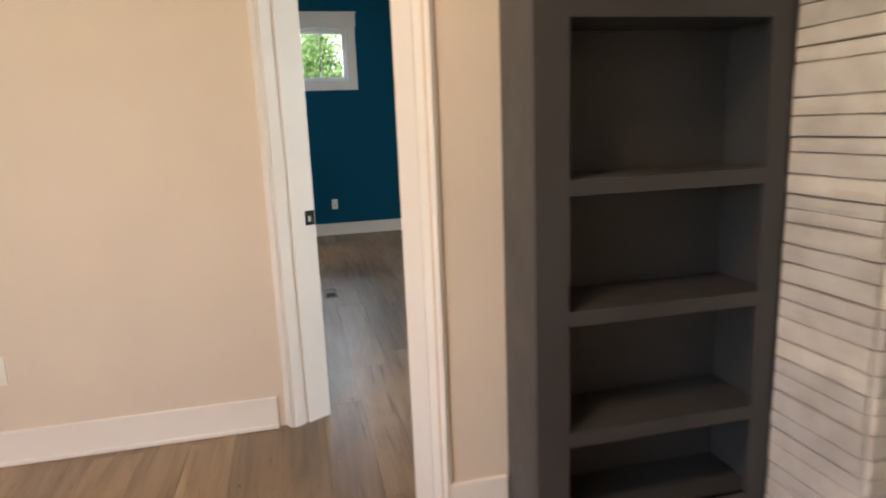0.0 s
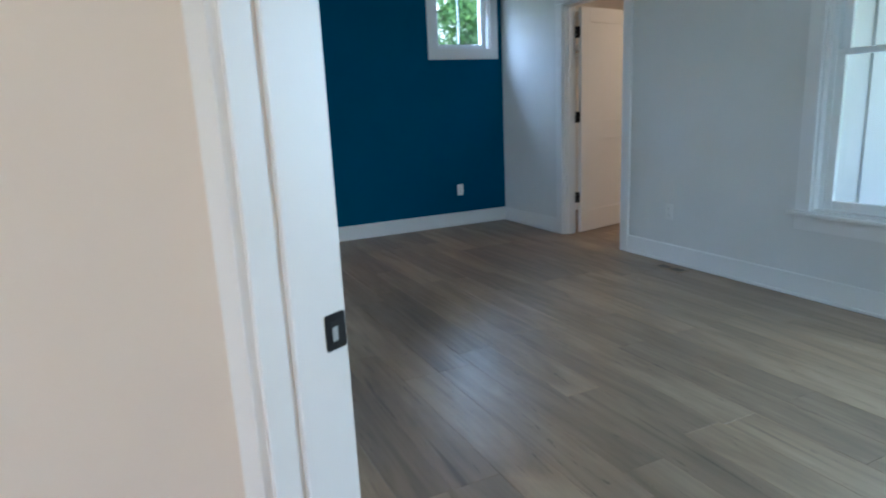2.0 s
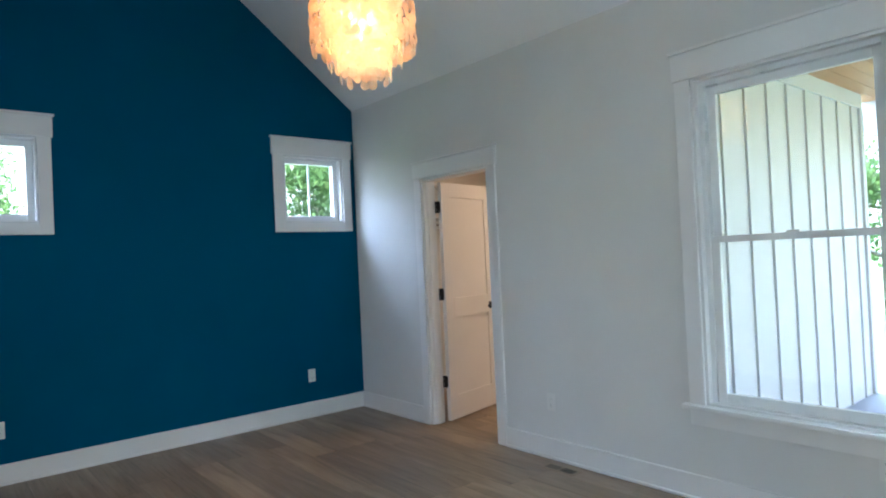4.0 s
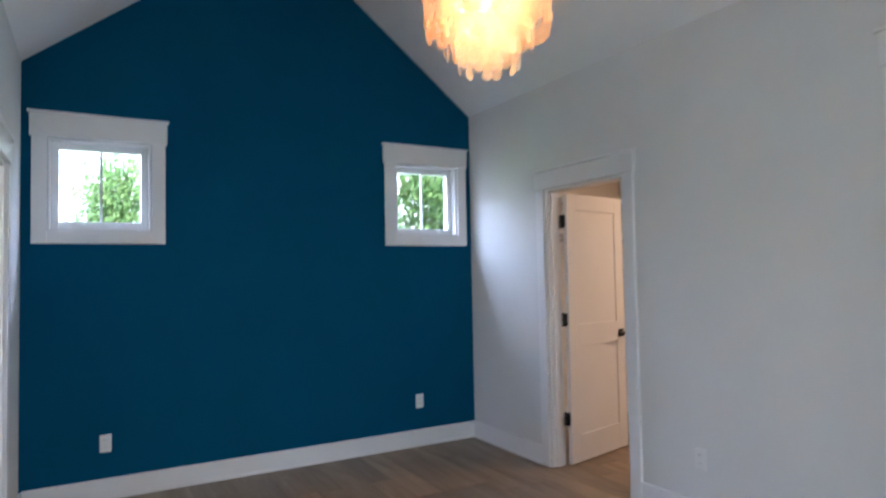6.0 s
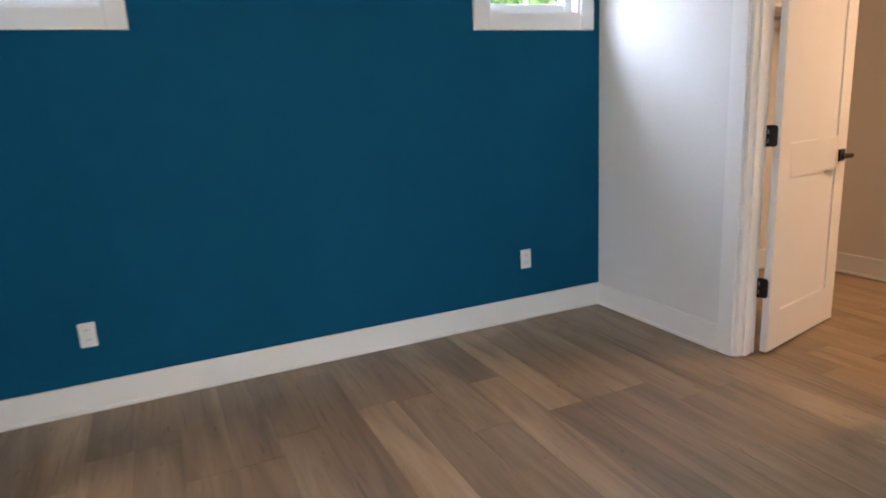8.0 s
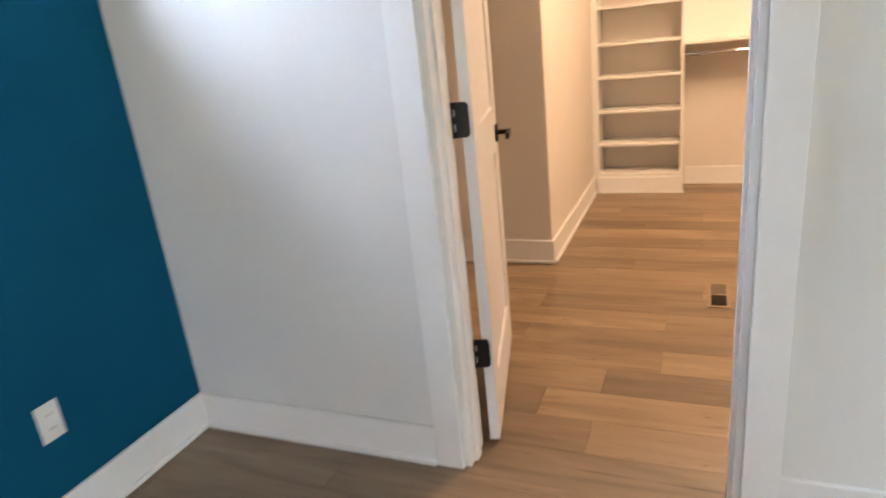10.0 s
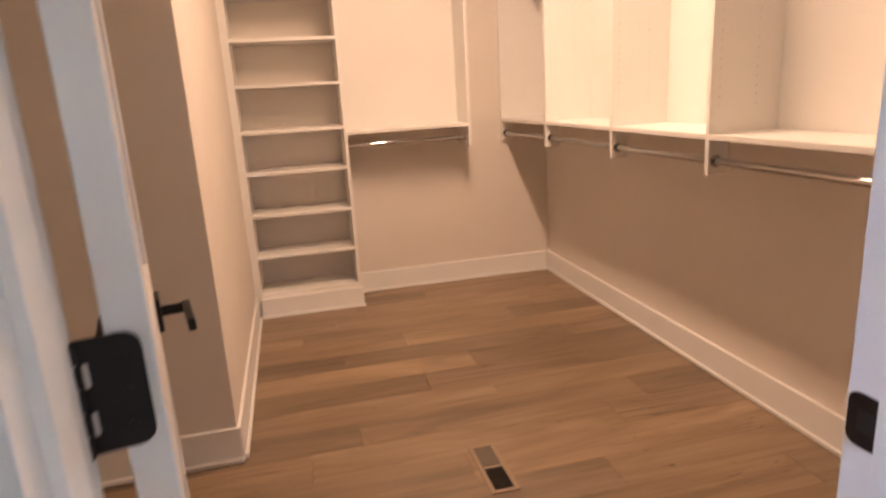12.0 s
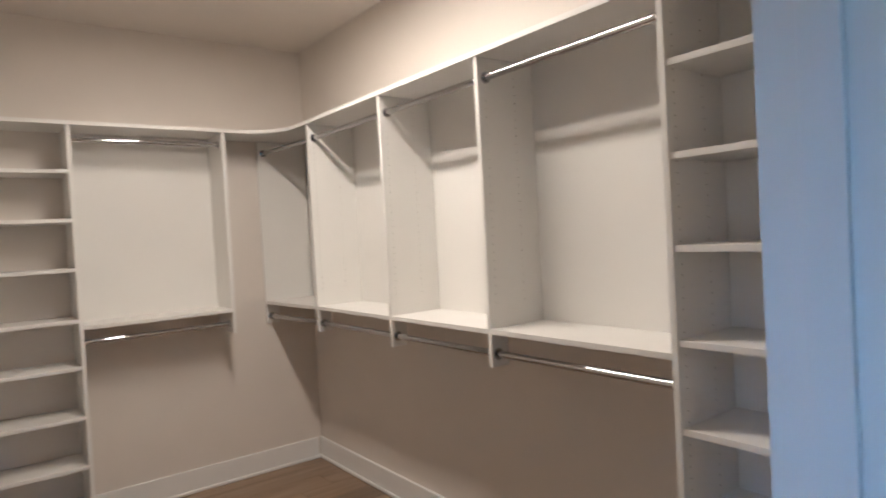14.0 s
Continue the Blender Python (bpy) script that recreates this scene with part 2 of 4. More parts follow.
def tube(p0, p1, radius, sides=16, bm=None):
    bm = bm or bmesh.new()
    p0, p1 = Vector(p0), Vector(p1)
    m = Matrix.Translation((p0 + p1) / 2) @ (p1 - p0).to_track_quat("Z", "Y").to_matrix().to_4x4()
    bmesh.ops.create_cone(bm, cap_ends=True, segments=sides, radius1=radius, radius2=radius, depth=(p1 - p0).length, matrix=m)
    for f in bm.faces:
        f.smooth = len(f.verts) == 4
    for e in bm.edges:
        e.smooth = all(f.smooth for f in e.link_faces)
    return bm


def finish(name, bm, material):
    bmesh.ops.recalc_face_normals(bm, faces=bm.faces)
    me = bpy.data.meshes.new(name)
    bm.to_mesh(me)
    bm.free()
    me.materials.append(material)
    return new(name, me)


def part(name, bm, material, parent, label="", at=None):
    ob = finish(name, bm, material)
    ob.parent = parent
    if at is not None:
        ob.matrix_local = at
    return tagged(ob, label)


def thing(name, label, category, at=None, group="", kind=""):
    ob = new(name)
    ob.empty_display_size = 0.05
    if at is not None:
        ob.matrix_world = at
    return tagged(ob, label, category, group, kind)


def structure(name, bm, material, label, category, at=None):
    ob = finish(name, bm, material)
    if at is not None:
        ob.matrix_world = at
    return tagged(ob, label, category, kind="structure")


def wall_mesh(length, thick, height, holes=()):
    """A wall along +x from 0, its face at y = 0 and its back at y = thick, with openings (x0, x1, z0, z1) that go through."""
    xs = sorted({length[0], length[1], *(v for h in holes for v in h[:2])})
    zs = sorted({0.0, height, *(v for h in holes for v in h[2:])})
    def solid(i, k):
        if not (0 <= i < len(xs) - 1 and 0 <= k < len(zs) - 1):
            return False
        cx, cz = (xs[i] + xs[i + 1]) / 2, (zs[k] + zs[k + 1]) / 2
        return not any(h[0] < cx < h[1] and h[2] < cz < h[3] for h in holes)
    bm = bmesh.new()
    cache = {}
    def v(x, y, z):
        key = (round(x, 5), round(y, 5), round(z, 5))
        if key not in cache:
            cache[key] = bm.verts.new(key)
        return cache[key]
    def quad(*pts):
        bm.faces.new([v(*p) for p in pts])
    for i in range(len(xs) - 1):
        for k in range(len(zs) - 1):
            if not solid(i, k):
                continue
            a, b, c, d = xs[i], xs[i + 1], zs[k], zs[k + 1]
            quad((a, 0, c), (b, 0, c), (b, 0, d), (a, 0, d))
            quad((a, thick, c), (a, thick, d), (b, thick, d), (b, thick, c))
            if not solid(i - 1, k):
                quad((a, 0, c), (a, 0, d), (a, thick, d), (a, thick, c))
            if not solid(i + 1, k):
                quad((b, 0, c), (b, thick, c), (b, thick, d), (b, 0, d))
            if not solid(i, k - 1):
                quad((a, 0, c), (a, thick, c), (b, thick, c), (b, 0, c))
            if not solid(i, k + 1):
                quad((a, 0, d), (b, 0, d), (b, thick, d), (a, thick, d))
    return bm


# Walls are drawn in a frame of their own: x along the wall, y from its seen face into the wall.
def facing(direction, offset):
    """The pose of a wall whose seen face looks along -y, -x, +x or +y and lies at that offset."""
    if direction == "-y":
        return pose(0, offset, 0)
    if direction == "+y":
        return pose(0, offset, 0, 0, 0, 180)
    if direction == "-x":
        return pose(offset, 0, 0, 0, 0, -90)
    return pose(offset, 0, 0, 0, 0, 90)


ANGLED = pose(0, 0, 0, 0, 0, -60)
EAVE, RIDGE_X, PITCH = 2.86, -1.685, 0.785

# ---- walls and ceilings ----
def gable(bm, x0, x1, thick):
    """The triangle that closes a wall under the vault."""
    top = EAVE + (x1 - x0) / 2 * PITCH
    f = [bm.verts.new(p) for p in ((x0, 0, EAVE), (x1, 0, EAVE), ((x0 + x1) / 2, 0, top))]
    b = [bm.verts.new((v.co.x, thick, v.co.z)) for v in f]
    bm.faces.new(f), bm.faces.new(b[::-1])
    for i in range(3):
        bm.faces.new([f[i], b[i], b[(i + 1) % 3], f[(i + 1) % 3]])
    return bm


W1, W2, WZ = (-3.225, -2.613), (-0.757, -0.145), (1.778, 2.384)
blue = wall_mesh((-3.37, 0.0), 0.14, EAVE, [(*W1, *WZ), (*W2, *WZ)])
gable(blue, -3.37, 0.0, 0.14)
structure("wall_north", blue, PAINT_BLUE, "deep blue painted accent wall under the gable", "wall", facing("-y", 0.0))

# the wall with the closet door and the large window: along -y, x counts from the blue wall
DOOR_Y, DOOR_TOP = (-1.062, -1.852), 2.065
WIN_Y, WIN_Z = (-3.478, -4.395), (0.53, 2.305)
# The third opening is invented, out of view, to hold the added side lamp.
structure("wall_east", wall_mesh((0.0, 5.79), 0.12, 3.0, [(-DOOR_Y[0], -DOOR_Y[1], 0, DOOR_TOP), (-WIN_Y[0], -WIN_Y[1], *WIN_Z), (4.66, 5.54, *WIN_Z)]),
          PAINT_WHITE, "smooth white painted bedroom wall with closet door, window and an added unseen opening", "wall", facing("-x", 0.0))
# the wall with the bathroom door
BATH_Y = (-1.62, -0.845)
structure("wall_west", wall_mesh((-4.74, 0.0), 0.12, 3.0, [(*BATH_Y, 0, DOOR_TOP)]), PAINT_WHITE, "smooth white painted bedroom wall with an open doorway", "wall", facing("+x", -3.37))
south = wall_mesh((0.0, 2.90), 0.135, EAVE)
structure("wall_south", south, PAINT_WHITE, "plain white painted back wall of the bedroom", "wall", facing("+y", -5.652))
sg = gable(bmesh.new(), 0.0, 3.37, 0.135)
structure("wall_south_gable", sg, PAINT_WHITE, "white painted gable above the back wall", "wall", facing("+y", -5.652))
structure("wall_living_niche", wall_mesh((-2.955, 0.6), 0.003, 2.75), PAINT_CREAM, "cream painted wall beside the bookcase", "wall", facing("-y", -5.7915))
# the doorway wall stands askew between the two rooms
JAMB_S, FACE_D, BACK_D = (2.60, 3.485), -5.43, -5.29
structure("wall_doorway", wall_mesh((2.50, 3.552), BACK_D - FACE_D, 2.95, [(JAMB_S[0] - 0.02, JAMB_S[1] + 0.015, 0, DOOR_TOP)]), PAINT_CREAM,
          "cream painted slanting wall with the slanting doorway opening", "wall", ANGLED @ pose(0, FACE_D, 0))
structure("wall_living", wall_mesh((-6.0, -3.405), 0.14, 2.75), PAINT_CREAM, "warm cream painted living room wall", "wall", facing("-y", -4.93))
# Opening cut out of view for the added cool lamp.
structure("wall_living_west", wall_mesh((-9.4, -4.79), 0.12, 2.75, [(-8.75, -7.05, 0.6, 2.3)]), PAINT_CREAM, "cream living room side wall with an added unseen opening", "wall", facing("+x", -6.0))
structure("wall_living_south", wall_mesh((-0.6, 6.12), 0.12, 2.75), PAINT_CREAM, "plain cream living room end wall", "wall", facing("+y", -9.28))
structure("wall_living_east", wall_mesh((5.79, 9.4), 0.12, 2.75), PAINT_CREAM, "plain cream living room side wall", "wall", facing("-x", 0.6))
structure("ceiling_living", boxes((-6.12, 0.72, -9.4, -5.79, 2.75, 2.87), (-6.12, -3.39, -5.79, -4.79, 2.75, 2.87), (-3.39, -2.90, -5.79, -4.9, 2.96, 3.08)), CEILING_WHITE, "flat white living room ceiling", "ceiling")


def vault():
    bm = bmesh.new()
    top = EAVE + 1.685 * PITCH
    prof = [(-3.55, EAVE - 0.18 * PITCH), (RIDGE_X, top), (0.18, EAVE - 0.18 * PITCH), (0.18, EAVE + 0.0), (RIDGE_X, top + 0.15), (-3.55, EAVE + 0.0)]
    rings = [[bm.verts.new((x, y, z)) for x, z in prof] for y in (-5.80, 0.15)]
    for i in range(6):
        bm.faces.new([rings[0][i], rings[0][(i + 1) % 6], rings[1][(i + 1) % 6], rings[1][i]])
    for r in rings:
        bm.faces.new([r[0], r[1], r[4], r[5]]), bm.faces.new([r[1], r[2], r[3], r[4]])
    return bm


structure("ceiling_bedroom", vault(), CEILING_WHITE, "white vaulted bedroom ceiling with two slopes", "ceiling")

# closet shell
CX, CY, CZ, ALC = 3.72, -3.008, 2.743, 1.84
structure("wall_closet_east", wall_mesh((0.83, 3.13), 0.15, CZ), PAINT_GREIGE, "greige painted closet end wall", "wall", facing("-x", CX))
structure("wall_closet_south", wall_mesh((-CX, -0.12), 0.12, CZ), PAINT_GREIGE, "greige painted long closet wall behind the hanging rods", "wall", facing("+y", CY))
structure("wall_closet_north", wall_mesh((ALC, CX), 0.12, CZ), PAINT_GREIGE, "greige painted closet side wall", "wall", facing("-y", -0.952))
structure("wall_closet_alcove", wall_mesh((0.0, 0.832), 0.12, CZ), PAINT_GREIGE, "greige painted return wall behind the closet door", "wall", facing("-x", ALC))
structure("wall_closet_alcove_end", wall_mesh((0.0, ALC + 0.12), 0.14, CZ), PAINT_GREIGE, "greige painted alcove end wall", "wall", facing("-y", 0.0))
structure("wall_closet_inner", wall_mesh((0.0, 3.007), 0.003, CZ, [(-DOOR_Y[0] - 0.01, -DOOR_Y[1] + 0.01, 0, DOOR_TOP + 0.01)]), PAINT_GREIGE, "greige painted closet side of the door wall", "wall", pose(0.1205, 0, 0, 0, 0, -90))
# Wall greige in place of ceiling white: the dim bounce light is in the colour.
structure("ceiling_closet", boxes((0.12, 3.87, -3.128, 0.14, CZ, CZ + 0.14)), PAINT_GREIGE, "flat closet ceiling, its dimness put into a greige colour", "ceiling")

# bathroom shell behind the open doorway
# Unseen opening invented to carry the bathroom fill.
structure("wall_bathroom_west", wall_mesh((-2.8, 0.14), 0.12, 2.7, [(-2.5, -1.5, 1.05, 2.25)]), PAINT_CREAM, "cream bathroom wall with an added unseen opening", "wall", facing("+x", -5.6))
structure("wall_bathroom_north", wall_mesh((-5.6, -3.37), 0.14, 2.7), PAINT_CREAM, "cream bathroom end wall", "wall", facing("-y", 0.0))
structure("wall_bathroom_south", wall_mesh((3.49, 5.6), 0.12, 2.7), PAINT_CREAM, "cream bathroom partition", "wall", facing("+y", -2.7))
structure("ceiling_bathroom", boxes((-5.72, -3.49, -2.82, 0.14, 2.7, 2.8)), CEILING_WHITE, "flat white bathroom ceiling", "ceiling")


# ---- trim ----
def baseboard(runs, label="white painted flat baseboard with a shoe moulding"):
    """Runs of (pose of the wall, from, to)."""
    for m, a, b in runs:
        bm = boxes((a, b, -0.015, -0.0005, 0.0, 0.140), bevel=0.005)
        box(bm, a, b, -0.028, -0.0155, 0.0, 0.020, bevel=0.006)
        structure("baseboard", bm, TRIM, label, "baseboard", m)


E_, N_, W_, S_ = facing("-x", 0.0), facing("-y", 0.0), facing("+x", -3.37), facing("+y", -5.652)
baseboard([
    (N_, -3.355, -0.015), (E_, 0.0, 0.968), (E_, 1.938, 5.65), (W_, -4.72, -1.715), (W_, -0.75, -0.028),
    (facing("-y", -4.93), -5.99, -3.475), (facing("-y", -5.7915), -2.930, -2.740),
    (facing("-x", CX), 1.625, 2.980), (facing("+y", CY), -CX, -0.82), (facing("-y", -0.952), ALC, 3.42), (facing("-x", ALC), 0.028, 0.966),
    (facing("-y", 0.0), 0.125, ALC - 0.03),
])


def casing(name, m, x0, x1, top, label, left=0.092, right=0.092, head=0.132, cap=True):
    """Flat door casing round an opening, on the face y = 0 of a wall frame."""
    t = thing(name, label, "door trim", m, kind="structure")
    part("casing_side", boxes((x0 - left, x0 - 0.004, -0.019, -0.0005, 0.0, top + 0.002), bevel=0.002), TRIM, t)
    part("casing_side", boxes((x1 + 0.004, x1 + right, -0.019, -0.0005, 0.0, top + 0.002), bevel=0.002), TRIM, t)
    part("casing_head", boxes((x0 - left - 0.012, x1 + right + 0.012, -0.023, -0.0005, top + 0.004, top + head), bevel=0.002), TRIM, t)
    if cap:
        part("casing_cap", boxes((x0 - left - 0.024, x1 + right + 0.024, -0.034, -0.0005, top + head + 0.001, top + head + 0.017), bevel=0.003), TRIM, t)
    return t


def jambs(name, m, x0, x1, top, depth, label, stop=True):
    t = thing(name, label, "door frame", m, kind="structure")
    for a, b, s in ((x0, x0 + 0.017, 1), (x1 - 0.017, x1, -1)):
        part("jamb", boxes((a, b, -0.001, depth + 0.001, 0.0, top - 0.017), bevel=0.0015), TRIM, t)
        if stop:
            c = b if s > 0 else a
            part("door_stop", boxes((min(c, c + s * 0.011), max(c, c + s * 0.011), depth * 0.28, depth * 0.62, 0.0, top - 0.017), bevel=0.0015), TRIM, t)
    part("head_jamb", boxes((x0, x1, -0.001, depth + 0.001, top - 0.0165, top), bevel=0.0015), TRIM, t)
    return t


casing("trim_closet_door", E_, -DOOR_Y[0], -DOOR_Y[1], DOOR_TOP, "white craftsman casing round the closet doorway")
jambs("door_frame_closet", E_, -DOOR_Y[0] - 0.0, -DOOR_Y[1] + 0.0, DOOR_TOP, 0.12, "white painted closet door jambs with stops")
casing("trim_bathroom_door", W_, *BATH_Y, DOOR_TOP, "white craftsman casing round the bathroom doorway")
jambs("door_frame_bathroom", W_, *BATH_Y, DOOR_TOP, 0.12, "white painted bathroom door jambs with stops")
A_ = ANGLED @ pose(0, FACE_D, 0)
casing("trim_slanting_doorway", A_, JAMB_S[0] - 0.005, JAMB_S[1] + 0.005, DOOR_TOP, "white flat casing round the slanting doorway opening", 0.075, 0.072)
AB_ = ANGLED @ pose(0, BACK_D, 0, 0, 0, 180)
casing("trim_slanting_doorway_inner", AB_, -JAMB_S[1] - 0.005, -JAMB_S[0] + 0.005, DOOR_TOP, "white flat casing on the bedroom side of the slanting doorway", 0.078, 0.075)
pj = thing("door_frame_slanting", "white painted doorway jambs with stops", "door frame", A_, kind="structure")
for y0, y1 in ((-0.019, 0.060), (0.075, 0.159)):
    part("jamb", boxes((JAMB_S[1] + 0.0095, JAMB_S[1] + 0.0145, max(y0, 0.026), y1, 0.0, DOOR_TOP - 0.018), bevel=0.002), TRIM, pj)
    part("head_jamb", boxes((JAMB_S[0], JAMB_S[1], y0, y1, DOOR_TOP - 0.017, DOOR_TOP), bevel=0.002), TRIM, pj)
part("jamb", boxes((JAMB_S[0] - 0.019, JAMB_S[0] - 0.008, -0.019, 0.159, 0.0, DOOR_TOP - 0.018), bevel=0.002), TRIM, pj)
part("jamb_strip", boxes((JAMB_S[0] - 0.0078, JAMB_S[0], -0.004, 0.046, 0.0, DOOR_TOP - 0.018), bevel=0.002), TRIM, pj)
part("jamb_strip", boxes((JAMB_S[0] - 0.0078, JAMB_S[0] + 0.004, 0.058, 0.168, 0.0, DOOR_TOP - 0.018), bevel=0.002), TRIM, pj)


# ---- doors ----
def rounded_plate(w, h, t, r, axis="x"):
    """A plate in the y-z plane with rounded corners, t thick along x."""
    bm = bmesh.new()
    pts = []
    for cx, cz, a0 in ((w / 2 - r, h / 2 - r, 0), (-w / 2 + r, h / 2 - r, 90), (-w / 2 + r, -h / 2 + r, 180), (w / 2 - r, -h / 2 + r, 270)):
        for k in range(5):
            a = radians(a0 + k * 22.5)
            pts.append((cx + r * math.cos(a), cz + r * math.sin(a)))
    f = bm.faces.new([bm.verts.new((0, y, z)) for y, z in pts])
    got = bmesh.ops.extrude_face_region(bm, geom=[f])
    bmesh.ops.translate(bm, verts=[v for v in got["geom"] if isinstance(v, bmesh.types.BMVert)], vec=(t, 0, 0))
    return bm


def panel_door(width, height, thick):
    """A two-panel shaker slab: x from 0 (hinge) to width, y from 0 to thick, panels sunk on both faces."""
    bm = bmesh.new()
    st, r = 0.115, ((0.20, 0.86), (1.03, height - 0.125))
    box(bm, 0, st, 0, thick, 0, height, 0.002)
    box(bm, width - st, width, 0, thick, 0, height, 0.002)
    for z0, z1 in ((0, r[0][0]), (r[0][1], r[1][0]), (r[1][1], height)):
        box(bm, st, width - st, 0, thick, z0, z1, 0.002)
    for z0, z1 in r:
        box(bm, st - 0.002, width - st + 0.002, 0.009, thick - 0.009, z0 - 0.002, z1 + 0.002)
    return bm


def hinge(parent, m, worn=False):
    """An open butt hinge: a leaf with rounded outer corners and a knuckled barrel along its inner edge."""
    leaf = part("hinge", rounded_plate(0.060, 0.100, 0.003, 0.014), BLACK_METAL, parent, "matt black butt hinge with rounded corners", m)
    bm = bmesh.new()
    for k in range(5):
        tube((0.004, -0.024, -0.051 + k * 0.0206), (0.004, -0.024, -0.051 + k * 0.0206 + 0.0186), 0.0065, 12, bm)
    part("hinge_barrel", bm, BLACK_METAL, leaf)
    for z in (-0.022, 0.020) if worn else ():
        part("knuckle_gap", boxes((0.0032, 0.0045, -0.0150, -0.0105, z - 0.010, z + 0.010), bevel=0.0004), STEEL, leaf, "bare steel knuckle edge")
    for z in (-0.03, 0.0, 0.03):
        part("screw", tube((0.003, 0.014, z), (0.0042, 0.014, z), 0.004, 8), BLACK_METAL, leaf)
    return leaf


def lever(parent, m, side):
    """A square rose with a flat lever; the lever points along -x of its frame."""
    rose = part("lever_rose", boxes((-0.032, 0.032, 0, side * 0.009, -0.032, 0.032) if side > 0 else (-0.032, 0.032, -0.009, 0, -0.032, 0.032), bevel=0.003), BLACK_METAL, parent, "matt black square rose", m)
    part("lever_neck", tube((0, side * 0.008, 0), (0, side * 0.052, 0), 0.010, 14), BLACK_METAL, rose)
    y0, y1 = sorted((side * 0.046, side * 0.060))
    part("lever_handle", boxes((-0.118, 0.012, y0, y1, -0.011, 0.011), bevel=0.003), BLACK_METAL, rose, "matt black flat door lever")


HINGE_Z = (0.35, 1.09, 1.832)
# closet door: hinge edge at the closet side, swung about a hundred degrees into the closet
d1 = thing("door_1", "white two-panel closet door standing open into the closet", "door", pose(0.128, -1.085, 0.012, 0, 0, 12.5), kind="structure")
part("door_slab", panel_door(0.752, 2.026, 0.035), DOOR_WHITE, d1, "", pose(0.004, -0.050, 0))
for z in HINGE_Z:
    hinge(d1, pose(-0.004, -0.011, z - 0.018, 0, 0, 0) @ pose(0, 0, 0, 0, 0, 180), True)
lever(d1, pose(0.690, -0.0505, 0.925), -1)
lever(d1, pose(0.690, -0.0145, 0.925), 1)
part("latch_plate", boxes((0.7565, 0.758, -0.044, -0.020, 0.895, 0.955)), BLACK_METAL, d1)

# bathroom door, swung out of sight into the bathroom
d2 = thing("door_2", "white two-panel bathroom door swung open on black hinges", "door", pose(-3.502, -0.865, 0.012, 0, 0, 186), kind="structure")
part("door_slab", panel_door(0.752, 2.026, 0.035), DOOR_WHITE, d2, "", pose(0.006, -0.030, 0))
for z in HINGE_Z:
    hinge(d2, d2.matrix_world.inverted() @ pose(-3.474, -0.8635, z, 0, 0, -90))
lever(d2, pose(0.690, -0.0305, 0.925), -1)
lever(d2, pose(0.690, 0.0055, 0.925), 1)

th = thing("threshold_strip", "thin pale metal threshold strip in the bathroom doorway", "threshold", pose(0, 0, 0), kind="structure")
part("strip", boxes((-3.462, -3.424, BATH_Y[0] + 0.018, BATH_Y[1] - 0.018, 0.0003, 0.007), bevel=0.003), VENT_TAN, th)

# the hinge side of the slanting doorway: a splayed jamb board with a bare hinge leaf
def splayed_board(pts, z0, z1):
    bm = bmesh.new()
    f = bm.faces.new([bm.verts.new((x, y, z0)) for x, y in pts])
    got = bmesh.ops.extrude_face_region(bm, geom=[f])
    bmesh.ops.translate(bm, verts=[v for v in got["geom"] if isinstance(v, bmesh.types.BMVert)], vec=(0, 0, z1 - z0))
    bmesh.ops.bevel(bm, geom=[e for e in bm.edges if abs(e.verts[0].co.z - e.verts[1].co.z) > 0.1], offset=0.002, segments=2, affect="EDGES")
    return bm


hj = part("hinge_jamb", splayed_board(((3.402, -0.021), (3.4935, -0.021), (3.4935, 0.050), (3.397, 0.050)), 0.0, DOOR_TOP - 0.018), DOOR_WHITE, pj)
hb = part("hinge_jamb", splayed_board(((3.390, 0.0505), (3.4935, 0.0505), (3.4935, 0.180), (3.346, 0.180)), 0.0, DOOR_TOP - 0.018), DOOR_WHITE, pj)
part("hinge_leaf", rounded_plate(0.034, 0.090, 0.002, 0.012), BLACK_METAL, hb, "matt black hinge leaf", pose(3.3505, 0.158, 1.02, 0, 0, 18.7))
st = thing("strike_plate", "black strike plate on the white door jamb", "strike plate", A_ @ pose(2.6042, 0.142, 0.890))
part("plate", rounded_plate(0.044, 0.060, 0.002, 0.005), BLACK_METAL, st)
part("latch_slot", boxes((0.002, 0.0026, -0.012, 0.010, -0.017, 0.017)), DARK_SLOT, st)
part("strike_tongue", boxes((0.0026, 0.004, -0.009, 0.002, -0.015, 0.008), bevel=0.0005), STEEL, st, "bare steel latch tongue")
s2 = thing("strike_plate", "black latch strike plate on the closet door jamb", "strike plate", pose(0.094, -1.8345, 0.932, 0, 0, 90))
part("plate", rounded_plate(0.046, 0.062, 0.002, 0.012), BLACK_METAL, s2)
part("latch_slot", boxes((0.002, 0.0026, -0.010, 0.014, -0.013, 0.013)), DARK_SLOT, s2)


